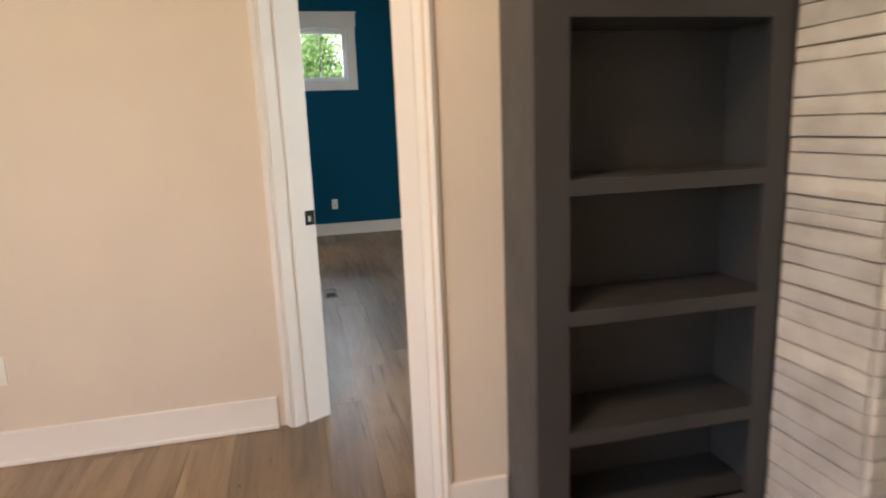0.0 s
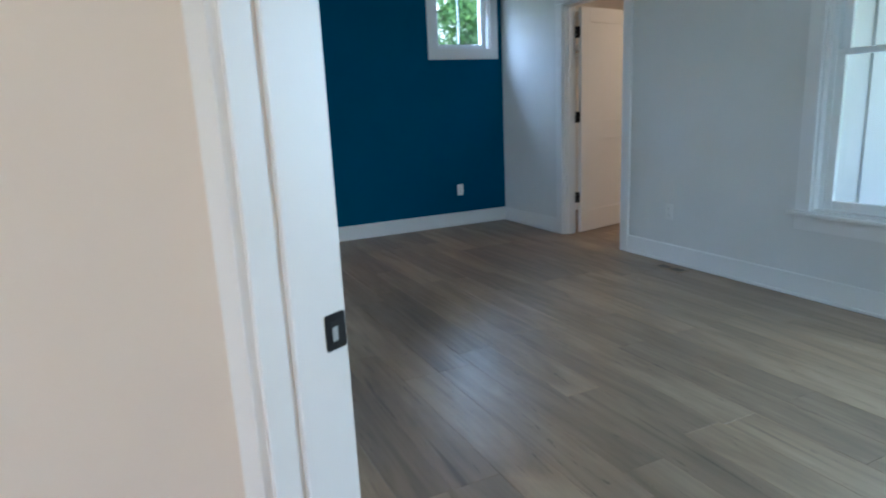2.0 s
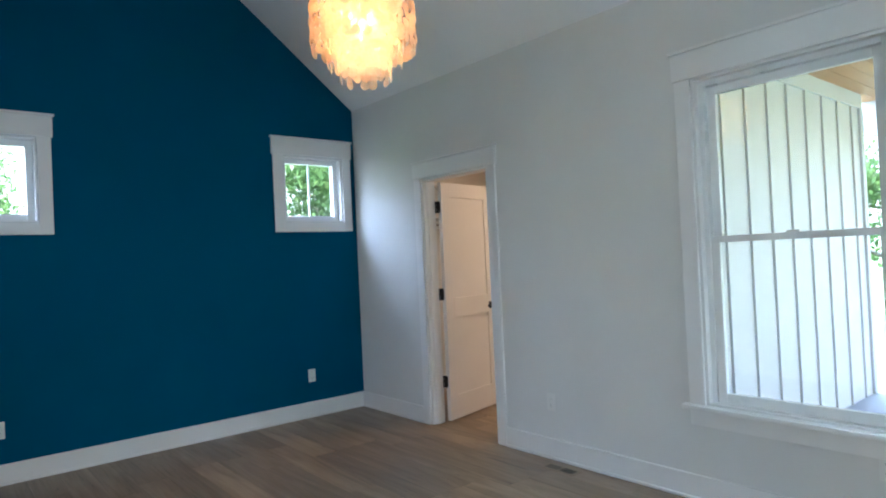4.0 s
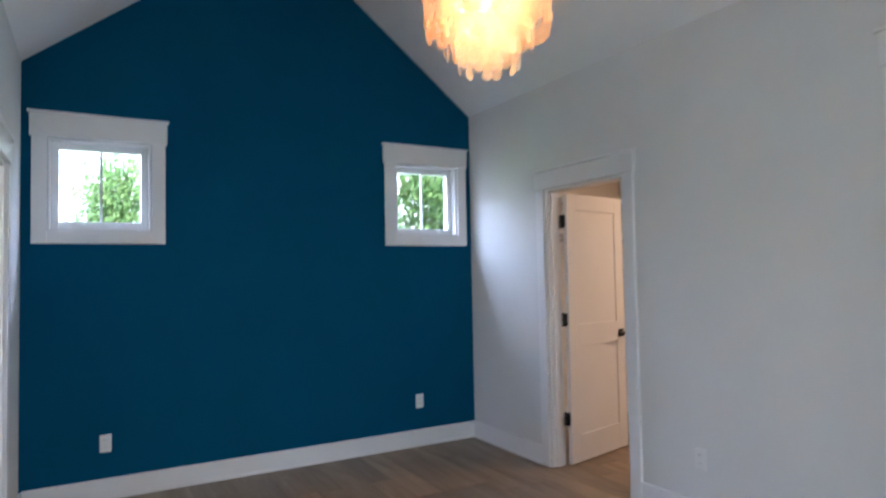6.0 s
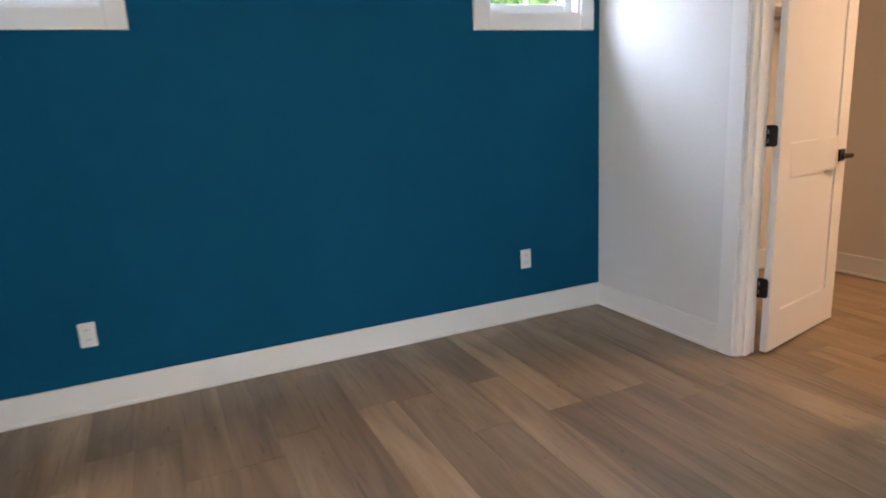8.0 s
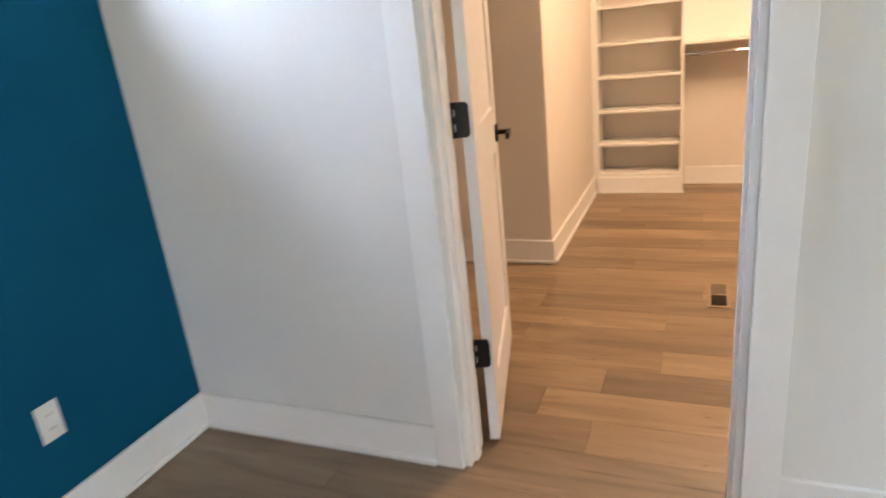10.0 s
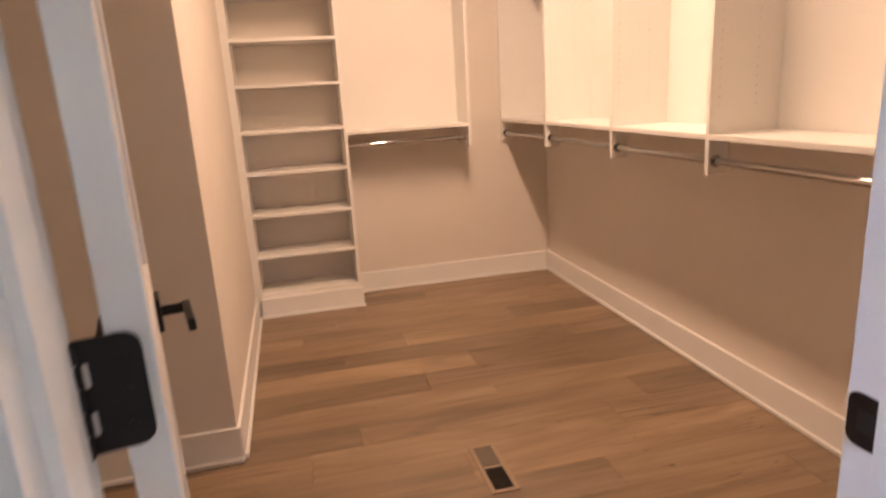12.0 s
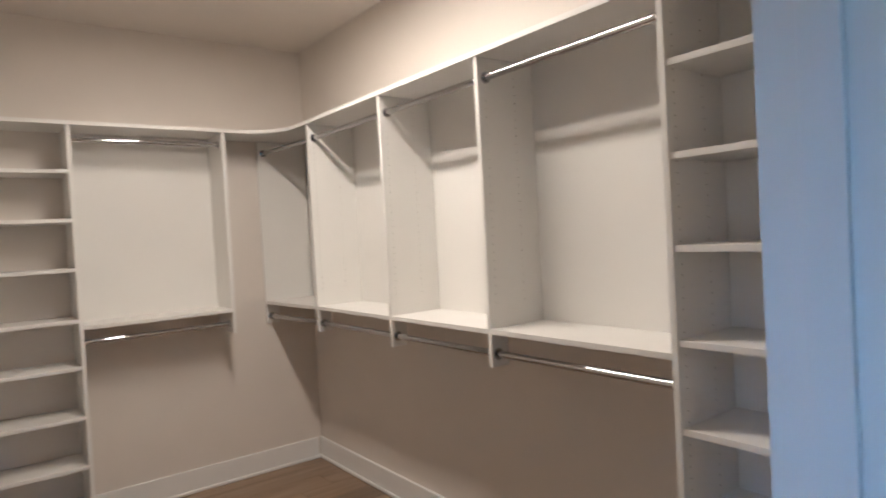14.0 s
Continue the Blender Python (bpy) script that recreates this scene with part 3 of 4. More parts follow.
# ---- windows ----
def small_window(name, x0, x1, z0, z1):
    """A picture-height fixed window in the blue wall, with craftsman casing and a deep reveal."""
    w = thing(name, "small white-cased window with one centre bar in the blue wall", "window", pose(0, 0, 0), kind="structure")
    c = 0.088
    part("casing_side", boxes((x0 - c, x0 - 0.002, -0.022, -0.0005, z0 - c, z1 + 0.001), bevel=0.002), TRIM, w)
    part("casing_side", boxes((x1 + 0.002, x1 + c, -0.022, -0.0005, z0 - c, z1 + 0.001), bevel=0.002), TRIM, w)
    part("casing_bottom", boxes((x0 - 0.001, x1 + 0.001, -0.0215, -0.0005, z0 - c, z0 - 0.002), bevel=0.002), TRIM, w)
    part("casing_head", boxes((x0 - c - 0.012, x1 + c + 0.012, -0.026, -0.0005, z1 + 0.002, z1 + 0.150), bevel=0.002), TRIM, w)
    part("casing_cap", boxes((x0 - c - 0.024, x1 + c + 0.024, -0.038, -0.0005, z1 + 0.151, z1 + 0.167), bevel=0.003), TRIM, w)
    for r in ((x0, x0 + 0.014, -0.003, 0.139, z0, z1), (x1 - 0.014, x1, -0.003, 0.139, z0, z1), (x0 + 0.0145, x1 - 0.0145, -0.003, 0.139, z0, z0 + 0.014), (x0 + 0.0145, x1 - 0.0145, -0.003, 0.139, z1 - 0.014, z1)):
        part("reveal_board", boxes(r), TRIM, w)
    f = part("window_frame", boxes((x0 + 0.015, x0 + 0.062, 0.060, 0.120, z0 + 0.015, z1 - 0.015), (x1 - 0.062, x1 - 0.015, 0.060, 0.120, z0 + 0.015, z1 - 0.015),
                                   (x0 + 0.0625, x1 - 0.0625, 0.060, 0.120, z0 + 0.015, z0 + 0.062), (x0 + 0.0625, x1 - 0.0625, 0.060, 0.120, z1 - 0.062, z1 - 0.015), bevel=0.004), VINYL, w)
    part("glazing_bar", boxes(((x0 + x1) / 2 - 0.008, (x0 + x1) / 2 + 0.008, 0.078, 0.098, z0 + 0.062, z1 - 0.062), bevel=0.002), VINYL, f)
    for a, b in ((x0 + 0.06, (x0 + x1) / 2 - 0.007), ((x0 + x1) / 2 + 0.007, x1 - 0.06)):
        p = part("pane", boxes((a, b, 0.086, 0.090, z0 + 0.06, z1 - 0.06)), GLASS, w)
        p.visible_shadow = False


small_window("window_1", *W1, *WZ)
small_window("window_2", *W2, *WZ)


def sash(parent, x0, x1, y0, y1, z0, z1, rail):
    s = part("sash", boxes((x0, x0 + 0.045, y0, y1, z0, z1), (x1 - 0.045, x1, y0, y1, z0, z1), (x0 + 0.0455, x1 - 0.0455, y0, y1, z0, z0 + rail[0]), (x0 + 0.0455, x1 - 0.0455, y0, y1, z1 - rail[1], z1), bevel=0.003), VINYL, parent)
    p = part("pane", boxes((x0 + 0.043, x1 - 0.043, (y0 + y1) / 2 - 0.002, (y0 + y1) / 2 + 0.002, z0 + rail[0] - 0.002, z1 - rail[1] + 0.002)), GLASS, s)
    p.visible_shadow = False
    return s


w3 = thing("window_3", "tall white double-hung window with a deep stool and apron", "window", E_, kind="structure")
a, b, z0, z1 = -WIN_Y[0], -WIN_Y[1], *WIN_Z
for r in ((a - 0.092, a - 0.003, -0.019, -0.0005, z0, z1 + 0.001), (b + 0.003, b + 0.092, -0.019, -0.0005, z0, z1 + 0.001)):
    part("casing_side", boxes(r, bevel=0.002), TRIM, w3)
part("casing_head", boxes((a - 0.104, b + 0.104, -0.023, -0.0005, z1 + 0.002, z1 + 0.150), bevel=0.002), TRIM, w3)
part("casing_cap", boxes((a - 0.118, b + 0.118, -0.034, -0.0005, z1 + 0.151, z1 + 0.167), bevel=0.003), TRIM, w3)
part("window_sill", boxes((a - 0.125, b + 0.125, -0.052, -0.0003, z0 - 0.024, z0 - 0.001), bevel=0.004), TRIM, w3)
part("apron", boxes((a - 0.092, b + 0.092, -0.017, -0.0005, z0 - 0.115, z0 - 0.025), bevel=0.002), TRIM, w3)
for r in ((a, a + 0.014, -0.003, 0.119, z0, z1), (b - 0.014, b, -0.003, 0.119, z0, z1), (a + 0.0145, b - 0.0145, -0.003, 0.119, z1 - 0.014, z1), (a + 0.0145, b - 0.0145, -0.002, 0.119, z0, z0 + 0.012)):
    part("reveal_board", boxes(r), TRIM, w3)
part("window_frame", boxes((a + 0.0145, a + 0.045, 0.035, 0.115, z0 + 0.013, z1 - 0.015), (b - 0.045, b - 0.0145, 0.035, 0.115, z0 + 0.013, z1 - 0.015), (a + 0.0455, b - 0.0455, 0.035, 0.115, z1 - 0.045, z1 - 0.015), bevel=0.003), VINYL, w3)
MEET = 1.425
sash(w3, a + 0.046, b - 0.046, 0.040, 0.070, z0 + 0.014, MEET + 0.018, (0.055, 0.034))
sash(w3, a + 0.046, b - 0.046, 0.075, 0.105, MEET - 0.016, z1 - 0.046, (0.034, 0.045))
part("sash_lock", boxes(((a + b) / 2 - 0.03, (a + b) / 2 + 0.03, 0.046, 0.066, MEET + 0.0185, MEET + 0.030), bevel=0.003), VINYL, w3, "white cam sash lock")


# ---- outlets and vents ----
def outlet(m, label):
    t = thing("wall_outlet", label, "outlet", m, "wall outlets")
    part("cover_plate", boxes((-0.035, 0.035, -0.006, -0.0005, -0.058, 0.058), bevel=0.002), PLASTIC, t)
    for dz in (-0.022, 0.022):
        rec = part("receptacle", boxes((-0.017, 0.017, -0.0085, -0.006, dz - 0.0145, dz + 0.0145), bevel=0.001), PLASTIC, t)
        for dx in (-0.0065, 0.0065):
            part("slot", boxes((dx - 0.0012, dx + 0.0012, -0.0090, -0.0086, dz - 0.003, dz + 0.006)), DARK_SLOT, rec)
    part("screw", tube((0, -0.006, 0), (0, -0.0072, 0), 0.003, 8), PLASTIC, t)


outlet(N_ @ pose(-2.890, 0, 0.368), "white duplex outlet low on the blue wall")
outlet(N_ @ pose(-0.549, 0, 0.375), "white duplex outlet low on the blue wall")
outlet(E_ @ pose(2.372, 0, 0.383), "white duplex outlet low on the white wall")
outlet(E_ @ pose(4.297, 0, 0.372), "white duplex outlet under the bedroom window")
outlet(facing("-y", -4.93) @ pose(-4.50, 0, 0.385), "white duplex outlet low on the cream wall")


def floor_vent(x, y, length, width, turn, label, two_tone=False):
    t = thing("floor_vent", label, "floor vent", pose(x, y, 0.0, 0, 0, turn))
    l, w = length / 2, width / 2
    part("vent_frame", boxes((-l, l, -w, -w + 0.016, 0.0005, 0.005), (-l, l, w - 0.016, w, 0.0005, 0.005), (-l, -l + 0.018, -w + 0.0165, w - 0.0165, 0.0005, 0.005), (l - 0.018, l, -w + 0.0165, w - 0.0165, 0.0005, 0.005), (-0.006, 0.006, -w + 0.0165, w - 0.0165, 0.0005, 0.005), bevel=0.001), VENT_TAN if two_tone else VENT_BROWN, t)
    part("vent_well", boxes((-l + 0.012, l - 0.012, -w + 0.010, w - 0.010, 0.0002, 0.0008)), DARK_SLOT, t)
    for side in (-1, 1):
        for i in range(11):
            cx = side * (0.012 + (l - 0.036) * (i + 0.5) / 11)
            bm = boxes((-0.0035, 0.0035, -w + 0.017, w - 0.017, -0.0006, 0.0006))
            bmesh.ops.rotate(bm, verts=bm.verts, cent=(0, 0, 0), matrix=Matrix.Rotation(radians(-10 if side > 0 else 34), 3, "Y"))
            part("louvre", bm, VENT_GREY if two_tone else VENT_BROWN, t, "", pose(cx, 0, 0.003))


floor_vent(1.485, -1.832, 0.30, 0.10, 0, "tan louvred floor vent in the closet floor", True)
floor_vent(-0.135, -2.54, 0.26, 0.10, 90, "brown louvred floor vent beside the bedroom wall", True)
floor_vent(-3.13, -2.77, 0.26, 0.10, 90, "brown louvred floor vent beside the west wall")


# ---- chandelier ----
ch = thing("chandelier", "tiered capiz shell chandelier, lit, hanging from the ridge", "chandelier", pose(RIDGE_X, -2.83, 0))
part("canopy", tube((0, 0, 4.12), (0, 0, 4.165), 0.065, 24), CHROME, ch)
part("rod", tube((0, 0, 2.565), (0, 0, 4.12), 0.007, 10), CHROME, ch)
disc = bmesh.new()
shell_mesh = bpy.data.meshes.new("shell")
bmesh.ops.create_circle(disc, cap_ends=True, segments=10, radius=0.023)
disc.to_mesh(shell_mesh)
disc.free()
shell_mesh.materials.append(SHELL)
upper = bmesh.new()


def strand(x, y, z_top, count, rng):
    """One string of shell discs; the lowest four are pieces of their own."""
    step = 0.034
    for i in range(count):
        z = z_top - 0.02 - i * step
        ang = math.atan2(y, x) + rng.uniform(-0.35, 0.35)
        tilt = rng.uniform(-0.18, 0.18)
        m = Matrix.Translation((x + rng.uniform(-.003, .003), y + rng.uniform(-.003, .003), z)) @ Matrix.Rotation(ang, 4, "Z") @ Matrix.Rotation(radians(90) + tilt, 4, "Y")
        m = m @ Matrix.Scale(rng.uniform(0.9, 1.08), 4)
        if i < count - 4:
            upper.from_mesh(shell_mesh)
            bmesh.ops.transform(upper, matrix=m, verts=list(upper.verts)[-10:])
        else:
            ob = new("shell", shell_mesh)
            ob.parent = ch
            ob.matrix_local = m


rng = random.Random(4)
for radius, z_top, count, n in ((0.235, 2.55, 6, 36), (0.170, 2.55, 8, 27), (0.116, 2.55, 10, 19)):
    ring = part("ring", bmesh.new(), CHROME, ch)
    bmr = bmesh.new()
    for i in range(32):
        p, q = [(radius * math.cos(2 * math.pi * k / 32), radius * math.sin(2 * math.pi * k / 32), z_top + 0.008) for k in (i, i + 1)]
        tube(p, q, 0.004, 6, bmr)
    bmr.to_mesh(ring.data)
    bmr.free()
    for i in range(n):
        a2 = 2 * math.pi * i / n
        strand(radius * math.cos(a2), radius * math.sin(a2), z_top, count + rng.choice((-1, 0, 0, 0)), rng)
tagged(part("upper_shells", upper, SHELL, ch), kind="stuff")
for k in range(3):
    a2 = 2 * math.pi * k / 3
    x, y = 0.22 * math.cos(a2), 0.22 * math.sin(a2)
    part("suspension_wire", tube((x * 1.05, y * 1.05, 2.562), (0, 0, 3.0), 0.002, 6), CHROME, ch)
    part("spoke", tube((0, 0, 2.562), (x * 1.05, y * 1.05, 2.562), 0.004, 8), CHROME, ch)
for k in range(3):
    a2 = 2 * math.pi * (k + 0.5) / 3
    bm = bmesh.new()
    bmesh.ops.create_uvsphere(bm, u_segments=12, v_segments=8, radius=0.026, matrix=Matrix.Translation((0.05 * math.cos(a2), 0.05 * math.sin(a2), 2.49)))
    part("bulb", bm, BULB, ch, "lit warm bulb")

# ---- closet shelving ----
FRONT_X, FRONT_Y, SHELF_TOP = 3.45, -2.715, 2.151


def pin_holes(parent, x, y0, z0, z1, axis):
    """Two columns of shelf-pin holes on a board, as dots with the holes' shade in their colour."""
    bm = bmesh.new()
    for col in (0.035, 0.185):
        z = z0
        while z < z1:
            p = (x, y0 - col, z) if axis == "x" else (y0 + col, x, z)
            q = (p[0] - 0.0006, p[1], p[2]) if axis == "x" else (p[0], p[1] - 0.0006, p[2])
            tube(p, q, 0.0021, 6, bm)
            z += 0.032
    tagged(part("pin_holes", bm, PIN_SHADE, parent), kind="stuff")


def rod(parent, p, q, label="polished chrome closet rod"):
    bm = tube(p, q, 0.0135, 20)
    r = part("hanging_rod", bm, CHROME, parent, label)
    d = (Vector(q) - Vector(p)).normalized()
    for e, s in ((Vector(p), 1), (Vector(q), -1)):
        part("rod_flange", tube(e, e + d * s * 0.008, 0.022, 18), CHROME, r)


tw = thing("shelf_tower", "white melamine shelf tower with eight open shelves", "shelving", pose(0, 0, 0))
part("side_panel", boxes((FRONT_X, CX - 0.001, -0.995, -0.976, 0.0, SHELF_TOP - 0.021), bevel=0.001), MELAMINE, tw)
part("side_panel", boxes((FRONT_X, CX - 0.001, -1.606, -1.587, 0.0, SHELF_TOP - 0.021), bevel=0.001), MELAMINE, tw)
for z in (0.150, 0.388, 0.642, 0.898, 1.140, 1.402, 1.655, 1.905):
    part("shelf", boxes((FRONT_X + 0.004, CX - 0.002, -1.5865, -0.9955, z - 0.019, z), bevel=0.001), MELAMINE, tw)
part("filler_strip", boxes((FRONT_X + 0.001, FRONT_X + 0.016, -0.9755, -0.9525, 0.0, SHELF_TOP - 0.021)), MELAMINE, tw)
part("toe_kick", boxes((FRONT_X - 0.002, FRONT_X + 0.013, -1.5865, -0.9955, 0.0, 0.130), bevel=0.001), MELAMINE, tw)
part("base_trim", boxes((FRONT_X - 0.022, FRONT_X - 0.0025, -1.615, -0.985, 0.0, 0.125), (FRONT_X - 0.033, FRONT_X - 0.0225, -1.622, -0.985, 0.0, 0.018), bevel=0.003), TRIM, tw)

hs = thing("hanging_section", "white double hanging section with two chrome rods", "shelving", pose(0, 0, 0))
part("side_panel", boxes((FRONT_X, CX - 0.001, -2.386, -2.367, 0.960, SHELF_TOP - 0.021), bevel=0.001), MELAMINE, hs)
part("shelf", boxes((FRONT_X + 0.002, CX - 0.002, -2.3665, -1.6065, 1.083, 1.102), bevel=0.001), MELAMINE, hs)
part("back_panel", boxes((CX - 0.007, CX - 0.002, -2.3665, -1.6065, 1.1025, SHELF_TOP - 0.022)), MELAMINE, hs)
rod(hs, (3.51, -1.607, 2.066), (3.51, -2.3665, 2.066))
rod(hs, (3.51, -1.607, 1.012), (3.51, -2.3665, 1.012))


def corner_top():
    """The top board round the corner, its front edge swept in a curve."""
    front = FRONT_Y + 0.008
    out = [(FRONT_X - 0.012, -0.954)]
    r = 0.25
    cx, cy = FRONT_X - 0.012 - r, front + r
    for k in range(13):
        a = radians(-90 * k / 12)
        out.append((cx + r * math.cos(a), cy + r * math.sin(a)))
    out += [(1.58, front), (1.58, CY + 0.001), (CX - 0.001, CY + 0.001), (CX - 0.001, -0.956)]
    bm = bmesh.new()
    f = bm.faces.new([bm.verts.new((x, y, SHELF_TOP - 0.020)) for x, y in out])
    got = bmesh.ops.extrude_face_region(bm, geom=[f])
    bmesh.ops.translate(bm, verts=[v for v in got["geom"] if isinstance(v, bmesh.types.BMVert)], vec=(0, 0, 0.020))
    return bm


ts = thing("top_shelf", "continuous white top shelf with a curved inside corner", "shelf", pose(0, 0, 0))
part("corner_board", corner_top(), MELAMINE, ts)
part("long_board", boxes((0.14, 1.5795, CY + 0.001, FRONT_Y + 0.008, SHELF_TOP - 0.020, SHELF_TOP), bevel=0.001), MELAMINE, ts)

# long hanging shelf in the recess behind the closet door
hr = thing("hanging_shelf", "white closet shelf over a single chrome rod in the recess", "shelving", pose(0, 0, 0))
part("shelf", boxes((0.130, ALC - 0.002, -0.300, -0.001, SHELF_TOP - 0.019, SHELF_TOP), bevel=0.001), MELAMINE, hr)
part("shelf", boxes((0.130, ALC - 0.002, -0.300, -0.001, 1.795, 1.814), bevel=0.001), MELAMINE, hr)
part("wall_cleat", boxes((0.130, ALC - 0.002, -0.020, -0.001, 1.705, 1.794), bevel=0.001), MELAMINE, hr)
rod(hr, (0.1245, -0.245, 1.735), (ALC - 0.001, -0.245, 1.735))

PX = (3.05, 2.28, 1.58, 0.795)
hu = thing("hanging_unit", "long white double hanging unit with open compartments and chrome rods", "shelving", pose(0, 0, 0))
for x in PX[:3]:
    dv = part("divider_panel", boxes((x - 0.0095, x + 0.0095, CY + 0.001, FRONT_Y, 1.1025, SHELF_TOP - 0.021), bevel=0.001), MELAMINE, hu)
    part("bracket", boxes((x - 0.0095, x + 0.0095, FRONT_Y - 0.085, FRONT_Y, 0.956, 1.082), bevel=0.001), MELAMINE, hu)
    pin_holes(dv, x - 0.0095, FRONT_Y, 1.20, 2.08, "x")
edges = (CX - 0.0215, 3.05, 2.28, 1.58, 0.795)
part("end_panel", boxes((CX - 0.021, CX - 0.0015, CY + 0.0065, FRONT_Y + 0.045, 1.1025, SHELF_TOP - 0.021), bevel=0.001), MELAMINE, hu)
part("bracket", boxes((CX - 0.020, CX - 0.001, FRONT_Y - 0.040, FRONT_Y + 0.045, 0.956, 1.082), bevel=0.001), MELAMINE, hu)
for hi, lo in zip(edges, edges[1:]):
    if hi > 3.6:
        part("shelf", splayed_board(((lo, CY + 0.001), (hi, CY + 0.001), (hi, FRONT_Y + 0.045), (lo, FRONT_Y - 0.001)), 1.0825, 1.102), MELAMINE, hu)
    else:
        part("shelf", boxes((lo + (0.0 if lo > 0.8 else 0.010), hi, CY + 0.001, FRONT_Y - 0.001, 1.0825, 1.102), bevel=0.001), MELAMINE, hu)
    part("back_panel", boxes((lo + 0.010, hi - 0.010, CY + 0.001, CY + 0.006, 1.1025, SHELF_TOP - 0.022)), MELAMINE, hu)
    h2 = hi - (0.0 if hi > 3.6 else 0.0095)
    skew = 0.045 if hi > 3.6 else 0.0
    rod(hu, (lo + 0.0096, -2.752, 2.054), (h2, -2.752 + skew, 2.054))
    rod(hu, (lo + 0.0096, -2.744, 1.005), (h2, -2.744 + skew, 1.005))

t2 = thing("shelf_tower", "narrow white shelf tower beside the closet doorway", "shelving", pose(0, 0, 0))
sp = part("side_panel", boxes((0.7855, 0.8045, CY + 0.001, FRONT_Y + 0.004, 0.0, SHELF_TOP - 0.021), bevel=0.001), MELAMINE, t2)
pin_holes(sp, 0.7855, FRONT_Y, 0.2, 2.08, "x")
part("side_panel", boxes((0.130, 0.149, CY + 0.001, FRONT_Y, 0.0, SHELF_TOP - 0.021), bevel=0.001), MELAMINE, t2)
for z in (0.150, 0.388, 0.642, 0.893, 1.142, 1.406, 1.663, 1.920):
    part("shelf", boxes((0.1495, 0.785, CY + 0.002, FRONT_Y - 0.004, z - 0.019, z), bevel=0.001), MELAMINE, t2)
part("back_panel", boxes((0.1495, 0.785, CY + 0.0005, CY + 0.0018, 0.13, SHELF_TOP - 0.022)), MELAMINE, t2)
part("toe_kick", boxes((0.1495, 0.785, FRONT_Y - 0.015, FRONT_Y, 0.0, 0.130), bevel=0.001), MELAMINE, t2)

cl = thing("ceiling_light", "long white linear ceiling light with a frosted diffuser", "ceiling light", pose(1.99, -2.12, CZ))
part("light_base", boxes((-0.61, 0.61, -0.08, 0.08, -0.022, -0.001), bevel=0.004), TRIM, cl)
part("diffuser", boxes((-0.60, 0.60, -0.070, 0.070, -0.046, -0.0225), bevel=0.008), DIFFUSER, cl)

# ---- bookcase and stone in the living room ----
bc = thing("bookcase", "charcoal painted built-in bookcase with empty open shelves", "bookcase", pose(0, 0, 0))
BX0, BX1, BF, BB = -2.734, -1.985, -6.045, -5.792
part("side_panel", boxes((BX0, BX0 + 0.019, BB - 0.233, BB - 0.0005, 0.0, 2.60), bevel=0.001), GREY_CABINET, bc)
part("side_panel", boxes((BX1 - 0.019, BX1, BB - 0.233, BB - 0.0005, 0.0, 2.60), bevel=0.001), GREY_CABINET, bc)
part("back_panel", boxes((BX0 + 0.0195, BX1 - 0.0195, BB - 0.008, BB - 0.0005, 0.0, 2.60)), GREY_CABINET, bc)
part("face_stile", boxes((BX0 + 0.0, BX0 + 0.096, BF, BF + 0.019, 0.0, 2.60), bevel=0.0015), GREY_CABINET, bc)
part("face_stile", boxes((BX1 - 0.066, BX1 + 0.004, BF, BF + 0.019, 0.0, 2.60), bevel=0.0015), GREY_CABINET, bc)
part("face_rail", boxes((BX0 + 0.0965, BX1 - 0.0665, BF, BF + 0.019, 0.0, 0.10), bevel=0.0015), GREY_CABINET, bc)
part("face_rail", boxes((BX0 + 0.0965, BX1 - 0.0665, BF, BF + 0.019, 2.45, 2.60), bevel=0.0015), GREY_CABINET, bc)
for z in (0.10, 0.386, 0.740, 1.094, 1.535, 1.95):
    part("shelf", boxes((BX0 + 0.020, BX1 - 0.020, BF + 0.001, BB - 0.009, z - 0.042, z), bevel=0.0015), GREY_CABINET, bc)

CHIM_X, CHIM_Y, S_TOP = -1.968, -6.36, 2.70
structure("wall_chimney", boxes((CHIM_X + 0.004, -0.40, CHIM_Y + 0.004, -5.797, 0.0, 2.745)), GROUT, "mortared core of the stone chimney breast", "chimney")

# ---- porch and garden ----
structure("wall_porch", boxes((0.125, 3.86, -3.150, -3.131, -0.45, 3.0)), SIDING, "white board siding of the porch wall", "siding")
bats = thing("siding_battens", "white vertical battens on the porch wall", "siding", pose(0, 0, 0), kind="structure")
for i in range(10):
    x = 0.25 + 0.373 * i
    part("batten", boxes((x - 0.022, x + 0.022, -3.168, -3.149, -0.30, 2.66), bevel=0.003), SIDING, bats)
part("frieze_board", boxes((0.13, 3.86, -3.172, -3.1505, 2.661, 2.80), bevel=0.002), SIDING, bats)
part("corner_board", boxes((3.80, 3.885, -3.175, -3.1505, -0.30, 2.66), bevel=0.002), SIDING, bats)
# Southern boards are added out of view to cut sky light on the siding.
structure("ceiling_porch", boxes(*[(0.125, 5.0, y, y + 0.136, 2.80, 2.82) for y in [-7.94 + 0.14 * i for i in range(35)]], bevel=0.003), PORCH_WOOD, "stained pine board porch ceiling", "porch ceiling")
structure("porch_deck", boxes((0.125, 4.6, -6.6, -3.152, -0.30, -0.12)), CONCRETE, "grey painted porch deck", "porch")
pb = thing("porch_beam", "white painted porch beam on square posts", "porch beam", pose(0, 0, 0), kind="structure")
part("beam", boxes((4.30, 4.48, -6.4, -3.05, 2.45, 2.80), bevel=0.004), SIDING, pb)
for y in (-3.40, -6.2):
    part("post", boxes((4.31, 4.47, y - 0.08, y + 0.08, -0.12, 2.45), bevel=0.004), SIDING, pb)
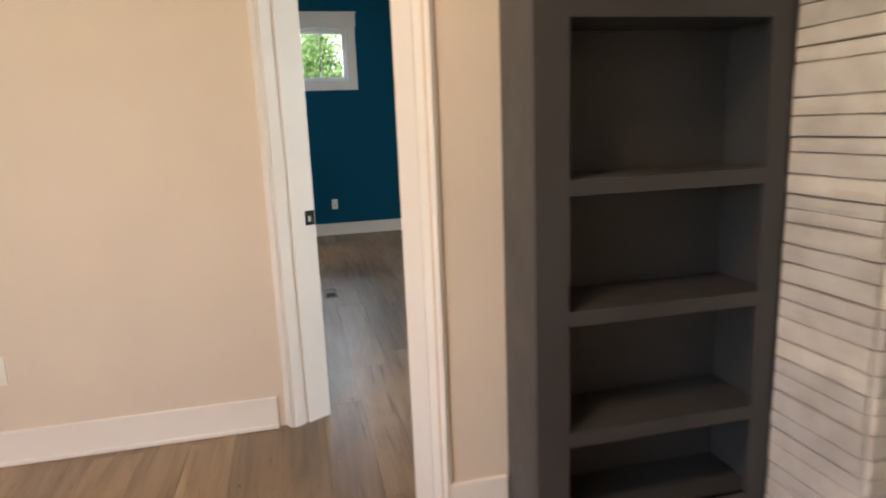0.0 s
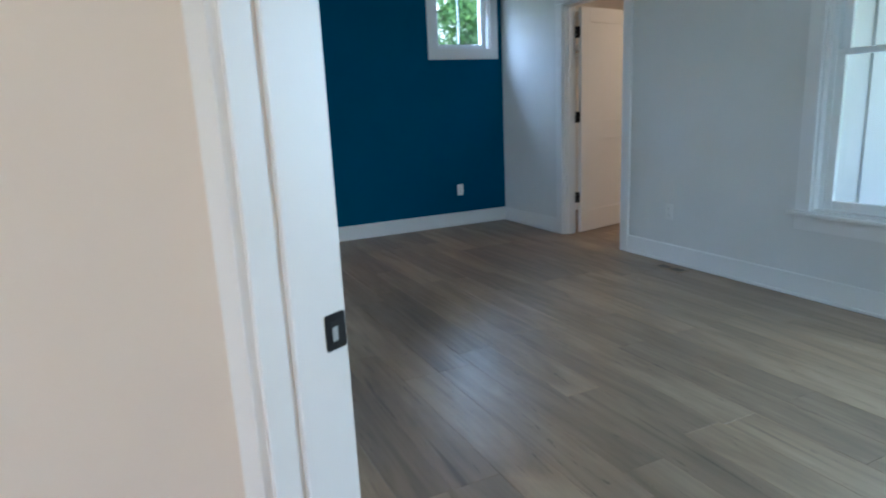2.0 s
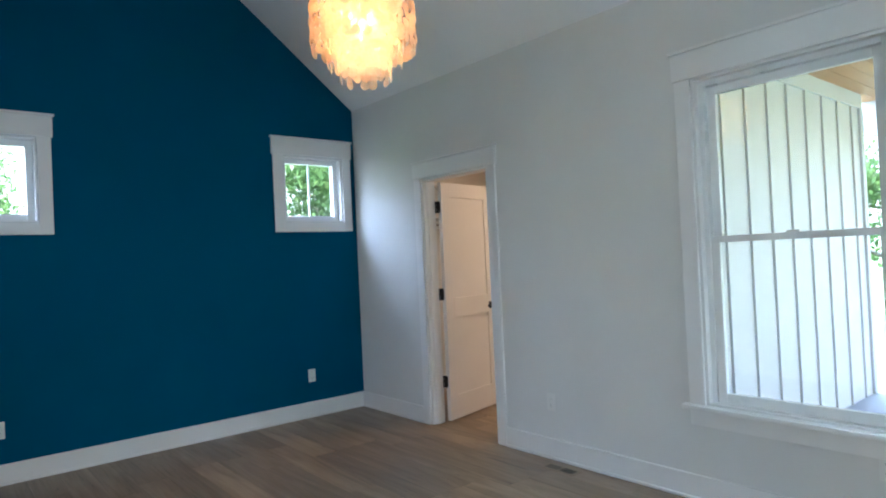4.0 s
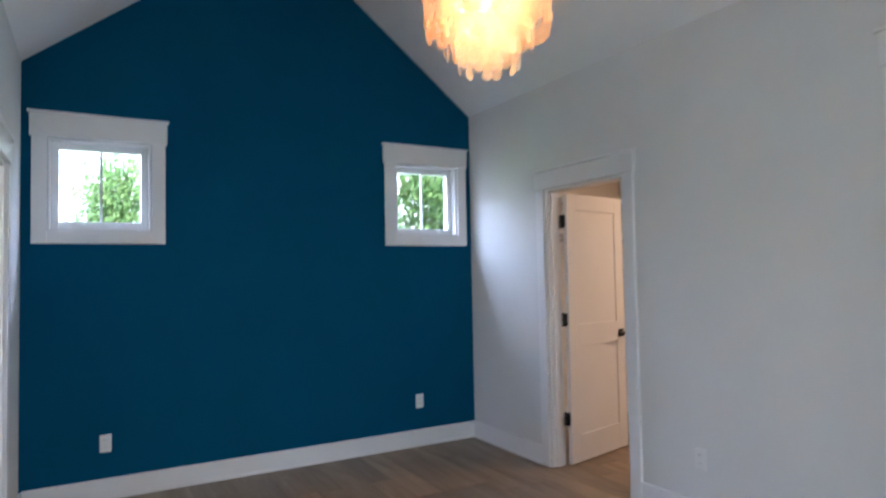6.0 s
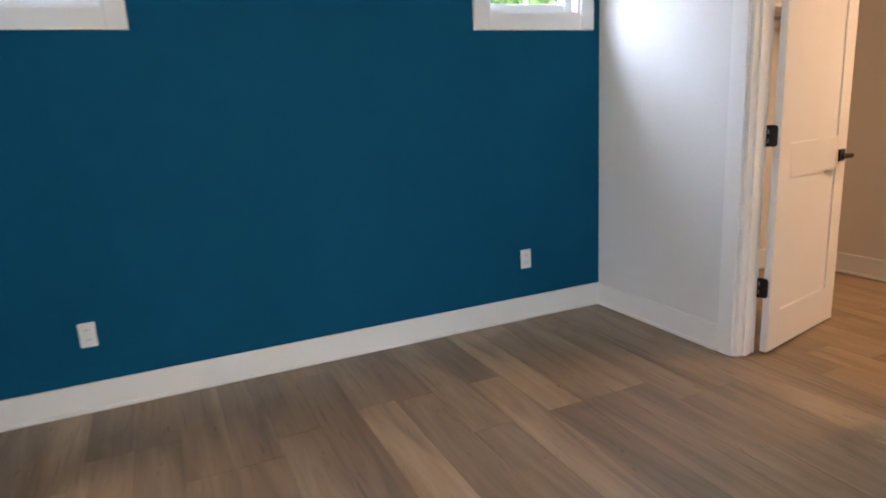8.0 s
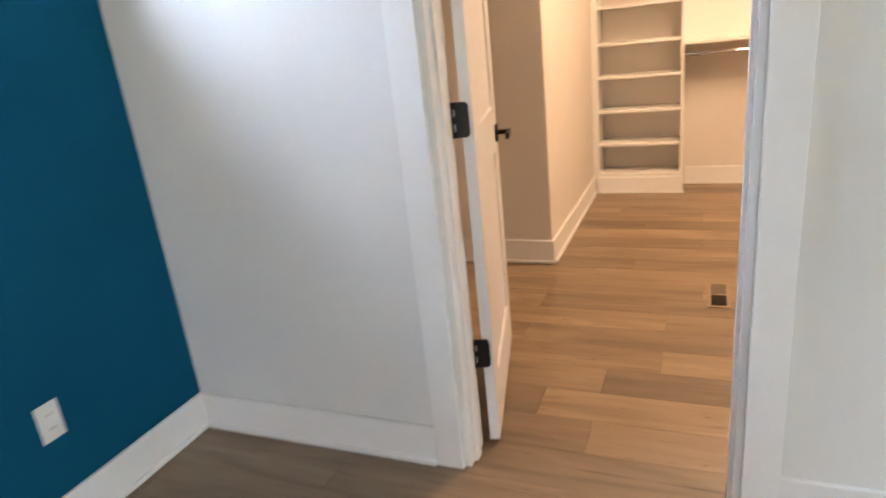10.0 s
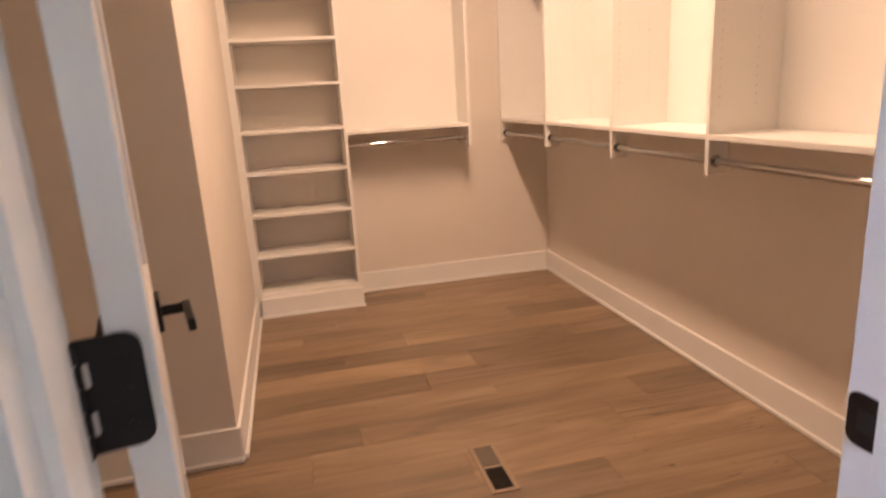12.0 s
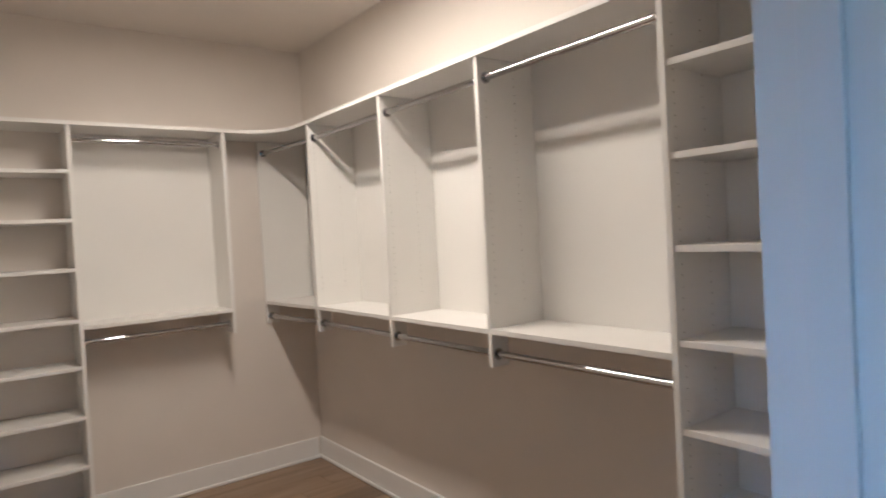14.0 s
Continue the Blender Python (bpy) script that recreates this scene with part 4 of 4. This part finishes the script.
rl = thing("porch_railing", "white painted porch railing with square balusters", "railing", pose(0, 0, 0))
part("top_rail", boxes((4.36, 4.42, -6.11, -3.49, 0.72, 0.78), bevel=0.004), SIDING, rl)
part("bottom_rail", boxes((4.36, 4.42, -6.11, -3.49, -0.02, 0.03), bevel=0.004), SIDING, rl)
for i in range(18):
    y = -3.60 - i * 0.14
    part("baluster", boxes((4.375, 4.405, y - 0.015, y + 0.015, 0.03, 0.72)), SIDING, rl)

bm = bmesh.new()
vs = [bm.verts.new(p) for p in ((-1500, -1500, -0.45), (1500, -1500, -0.45), (1500, 1500, -0.45), (-1500, 1500, -0.45))]
bm.faces.new(vs)
structure("ground", bm, GRASS, "green lawn around the house", "ground")


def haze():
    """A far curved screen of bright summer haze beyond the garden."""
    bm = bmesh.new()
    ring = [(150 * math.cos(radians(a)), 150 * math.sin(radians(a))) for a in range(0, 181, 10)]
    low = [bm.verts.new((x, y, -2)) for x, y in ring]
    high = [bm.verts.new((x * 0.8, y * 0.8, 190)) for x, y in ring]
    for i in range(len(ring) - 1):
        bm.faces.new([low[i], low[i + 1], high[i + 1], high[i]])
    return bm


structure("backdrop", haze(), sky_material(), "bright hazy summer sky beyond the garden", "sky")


def tree(x, y, height, crown_r, seed):
    rng = random.Random(seed)
    t = thing("tree", "leafy green deciduous tree in the garden", "tree", pose(x, y, -0.45), "garden trees")
    bm = bmesh.new()
    limbs = []
    def limb(p, q, r0, r1):
        d = q - p
        m = Matrix.Translation((p + q) / 2) @ d.to_track_quat("Z", "Y").to_matrix().to_4x4()
        bmesh.ops.create_cone(bm, cap_ends=True, segments=8, radius1=r0, radius2=r1, depth=d.length, matrix=m)
    base, top = Vector((0, 0, 0)), Vector((rng.uniform(-.3, .3), rng.uniform(-.3, .3), height * 0.8))
    limb(base, top * 0.55, 0.20, 0.13)
    limb(top * 0.55, top, 0.13, 0.03)
    tips = []
    for i in range(16):
        f = rng.uniform(0.22, 0.95)
        a = rng.uniform(0, 6.283)
        reach = crown_r * (1.1 - 0.6 * f) * rng.uniform(0.55, 1.0)
        p = top * f
        q = p + Vector((math.cos(a) * reach, math.sin(a) * reach, rng.uniform(0.1, 0.9)))
        limb(p, q, 0.05, 0.012)
        tips += [p.lerp(q, rng.uniform(0.5, 1.05)) for _ in range(3)]
    part("trunk", bm, BARK, t)
    verts, faces = [], []
    for c in tips + [top]:
        spread = rng.uniform(0.45, 0.95)
        for _ in range(190):
            v = Vector((rng.gauss(0, 1), rng.gauss(0, 1), rng.gauss(0, 0.75))) * spread * 0.55
            s = rng.uniform(0.045, 0.10)
            e = Euler((rng.uniform(0, 6.28), rng.uniform(0, 6.28), rng.uniform(0, 6.28))).to_matrix()
            k = len(verts)
            verts += [tuple(c + v + e @ Vector(w)) for w in ((-s, 0, 0), (0, -s * 0.5, s * 0.15), (s, 0, 0), (0, s * 0.5, s * 0.15))]
            faces.append((k, k + 1, k + 2, k + 3))
    me = bpy.data.meshes.new("crown")
    me.from_pydata(verts, [], faces)
    me.materials.append(LEAF)
    cr = new("crown", me)
    cr.parent = t


for args in ((0.9, 8.5, 6.5, 2.3, 1), (3.6, 10.5, 8.0, 2.8, 2), (5.4, 8.8, 6.0, 2.2, 3), (-2.35, 13.5, 5.3, 0.8, 4), (-1.7, 14.5, 3.4, 1.5, 9), (-5.0, 15.0, 3.6, 2.0, 5), (1.5, 14, 7.5, 2.8, 6), (12.5, -4.6, 6.0, 2.4, 7), (14.0, -1.0, 6.5, 2.6, 8)):
    tree(*args)

# ---- small pieces: floor planks and ledge stones ----
fl = structure("floor", boxes((-6.1, 0.72, -9.4, 0.14, -0.12, -0.0075), (0.7205, 3.84, -3.12, 0.14, -0.12, -0.0075)), DARK_SLOT, "grey-brown oak vinyl plank floor laid lengthwise", "floor")
PW, PL = 0.181, 1.22


def plank_mesh(length):
    bm = boxes((-PW / 2 + 0.0004, PW / 2 - 0.0004, -length / 2 + 0.0005, length / 2 - 0.0005, -0.007, 0.0))
    top = [e for e in bm.edges if all(v.co.z > -0.001 for v in e.verts)]
    bmesh.ops.bevel(bm, geom=top, offset=0.0007, segments=1, affect="EDGES")
    me = bpy.data.meshes.new("plank")
    bm.to_mesh(me)
    bm.free()
    me.materials.append(PLANK)
    return me


rng = random.Random(11)
shared = {}
rest = []


def lay_far(x, y0, y1):
    """Planks in the far corners of the rooms, joined into one part."""
    y = y0 - rng.choice((0.15, 0.35, 0.55, 0.75, 0.95, 1.1))
    while y < y1 - 0.01:
        a, b = max(y, y0), min(y + PL, y1)
        if b - a > 0.03:
            rest.append((x - PW / 2 + 0.0004, x + PW / 2 - 0.0004, a + 0.0006, b - 0.0006, -0.007, 0.0))
        y += PL


def lay(x, y0, y1):
    """Planks end to end along one row, the last ones cut to length."""
    y = y0 - rng.choice((0.15, 0.35, 0.55, 0.75, 0.95, 1.1))
    while y < y1 - 0.01:
        a, b = max(y, y0), min(y + PL, y1)
        if b - a > 0.03:
            key = round(b - a, 2)
            if key not in shared:
                shared[key] = plank_mesh(key)
            ob = new("plank", shared[key])
            ob.parent = fl
            ob.location = (x, (a + b) / 2, 0.0)
        y += PL


x = -5.55
while x < 3.82:
    if x < -3.55:
        lay(x, -8.3, -4.80)
        if x > -4.9:
            lay(x, -2.75, 0.0)
    elif x < -1.95:
        lay(x, -8.3, 0.10)
    elif x < 0.10:
        lay(x, -5.80 if x > -1.6 else -7.6, 0.10)
    elif x < 1.95:
        lay(x, -3.10, 0.10)
    else:
        lay(x, -3.10, -0.84)
    x += PW

rng = random.Random(12)
x = -5.55
while x < 0.55:
    if x < -1.95:
        lay_far(x, -9.27, -8.301)
        if x <= -4.9:
            lay_far(x, -2.69, 0.0)
    else:
        lay_far(x, -9.27, -5.86 if x > 0.10 else -5.801 if x > -1.6 else -7.601)
    x += PW
tagged(part("far_planks", boxes(*rest), PLANK, fl), kind="stuff")

rng = random.Random(23)


def ledge_stone(length, height):
    """A long flat-faced ledge stone with a split, uneven front: x along the course, front towards -y."""
    bm = bmesh.new()
    nx = max(5, int(length / 0.05))
    drift = rng.uniform(-0.004, 0.004)
    def edge(i):
        return drift * math.sin(3.1 * i / nx) + rng.uniform(-0.0015, 0.0015)
    low, high = [edge(i) for i in range(nx + 1)], [edge(i) for i in range(nx + 1)]
    rows = ((0.0, 0.004), (0.05, 0.012), (0.45, 0.014), (0.95, 0.012), (1.0, 0.004))
    grid = [[bm.verts.new((length * i / nx, -out - rng.uniform(0, 0.003), 0.0009 + low[i] * 0.5 + (height - 0.0018 + (high[i] - low[i]) * 0.5) * up)) for up, out in rows] for i in range(nx + 1)]
    for i in range(nx):
        for j in range(len(rows) - 1):
            bm.faces.new([grid[i][j], grid[i + 1][j], grid[i + 1][j + 1], grid[i][j + 1]])
    got = bmesh.ops.extrude_edge_only(bm, edges=[e for e in bm.edges if e.is_boundary])
    for v in got["geom"]:
        if isinstance(v, bmesh.types.BMVert):
            v.co.y = 0.03
    bmesh.ops.recalc_face_normals(bm, faces=bm.faces)
    me = bpy.data.meshes.new("ledge_stone")
    bm.to_mesh(me)
    bm.free()
    me.materials.append(STONE)
    return me


core = bpy.data.objects["wall_chimney"]
z = 0.002
while z < S_TOP:
    height = min(rng.choice((0.040, 0.048, 0.054, 0.056, 0.060, 0.066, 0.092)), 2.742 - z)
    for start, end, turn in ((-6.052, CHIM_Y, -90), (CHIM_X, -0.42, 0)):
        s, stop = 0.0, abs(end - start)
        while s < stop - 0.01:
            length = min(rng.uniform(0.22, 0.75), stop - s)
            if stop - s - length < 0.09:
                length = stop - s
            ob = new("ledge_stone", ledge_stone(length - 0.002, height))
            ob.parent = core
            out = rng.uniform(0.0, 0.004)
            ob.matrix_local = pose(CHIM_X - out, start - s, z, 0, 0, turn) if turn else pose(start + s, CHIM_Y - out, z)
            s += length
    z += height
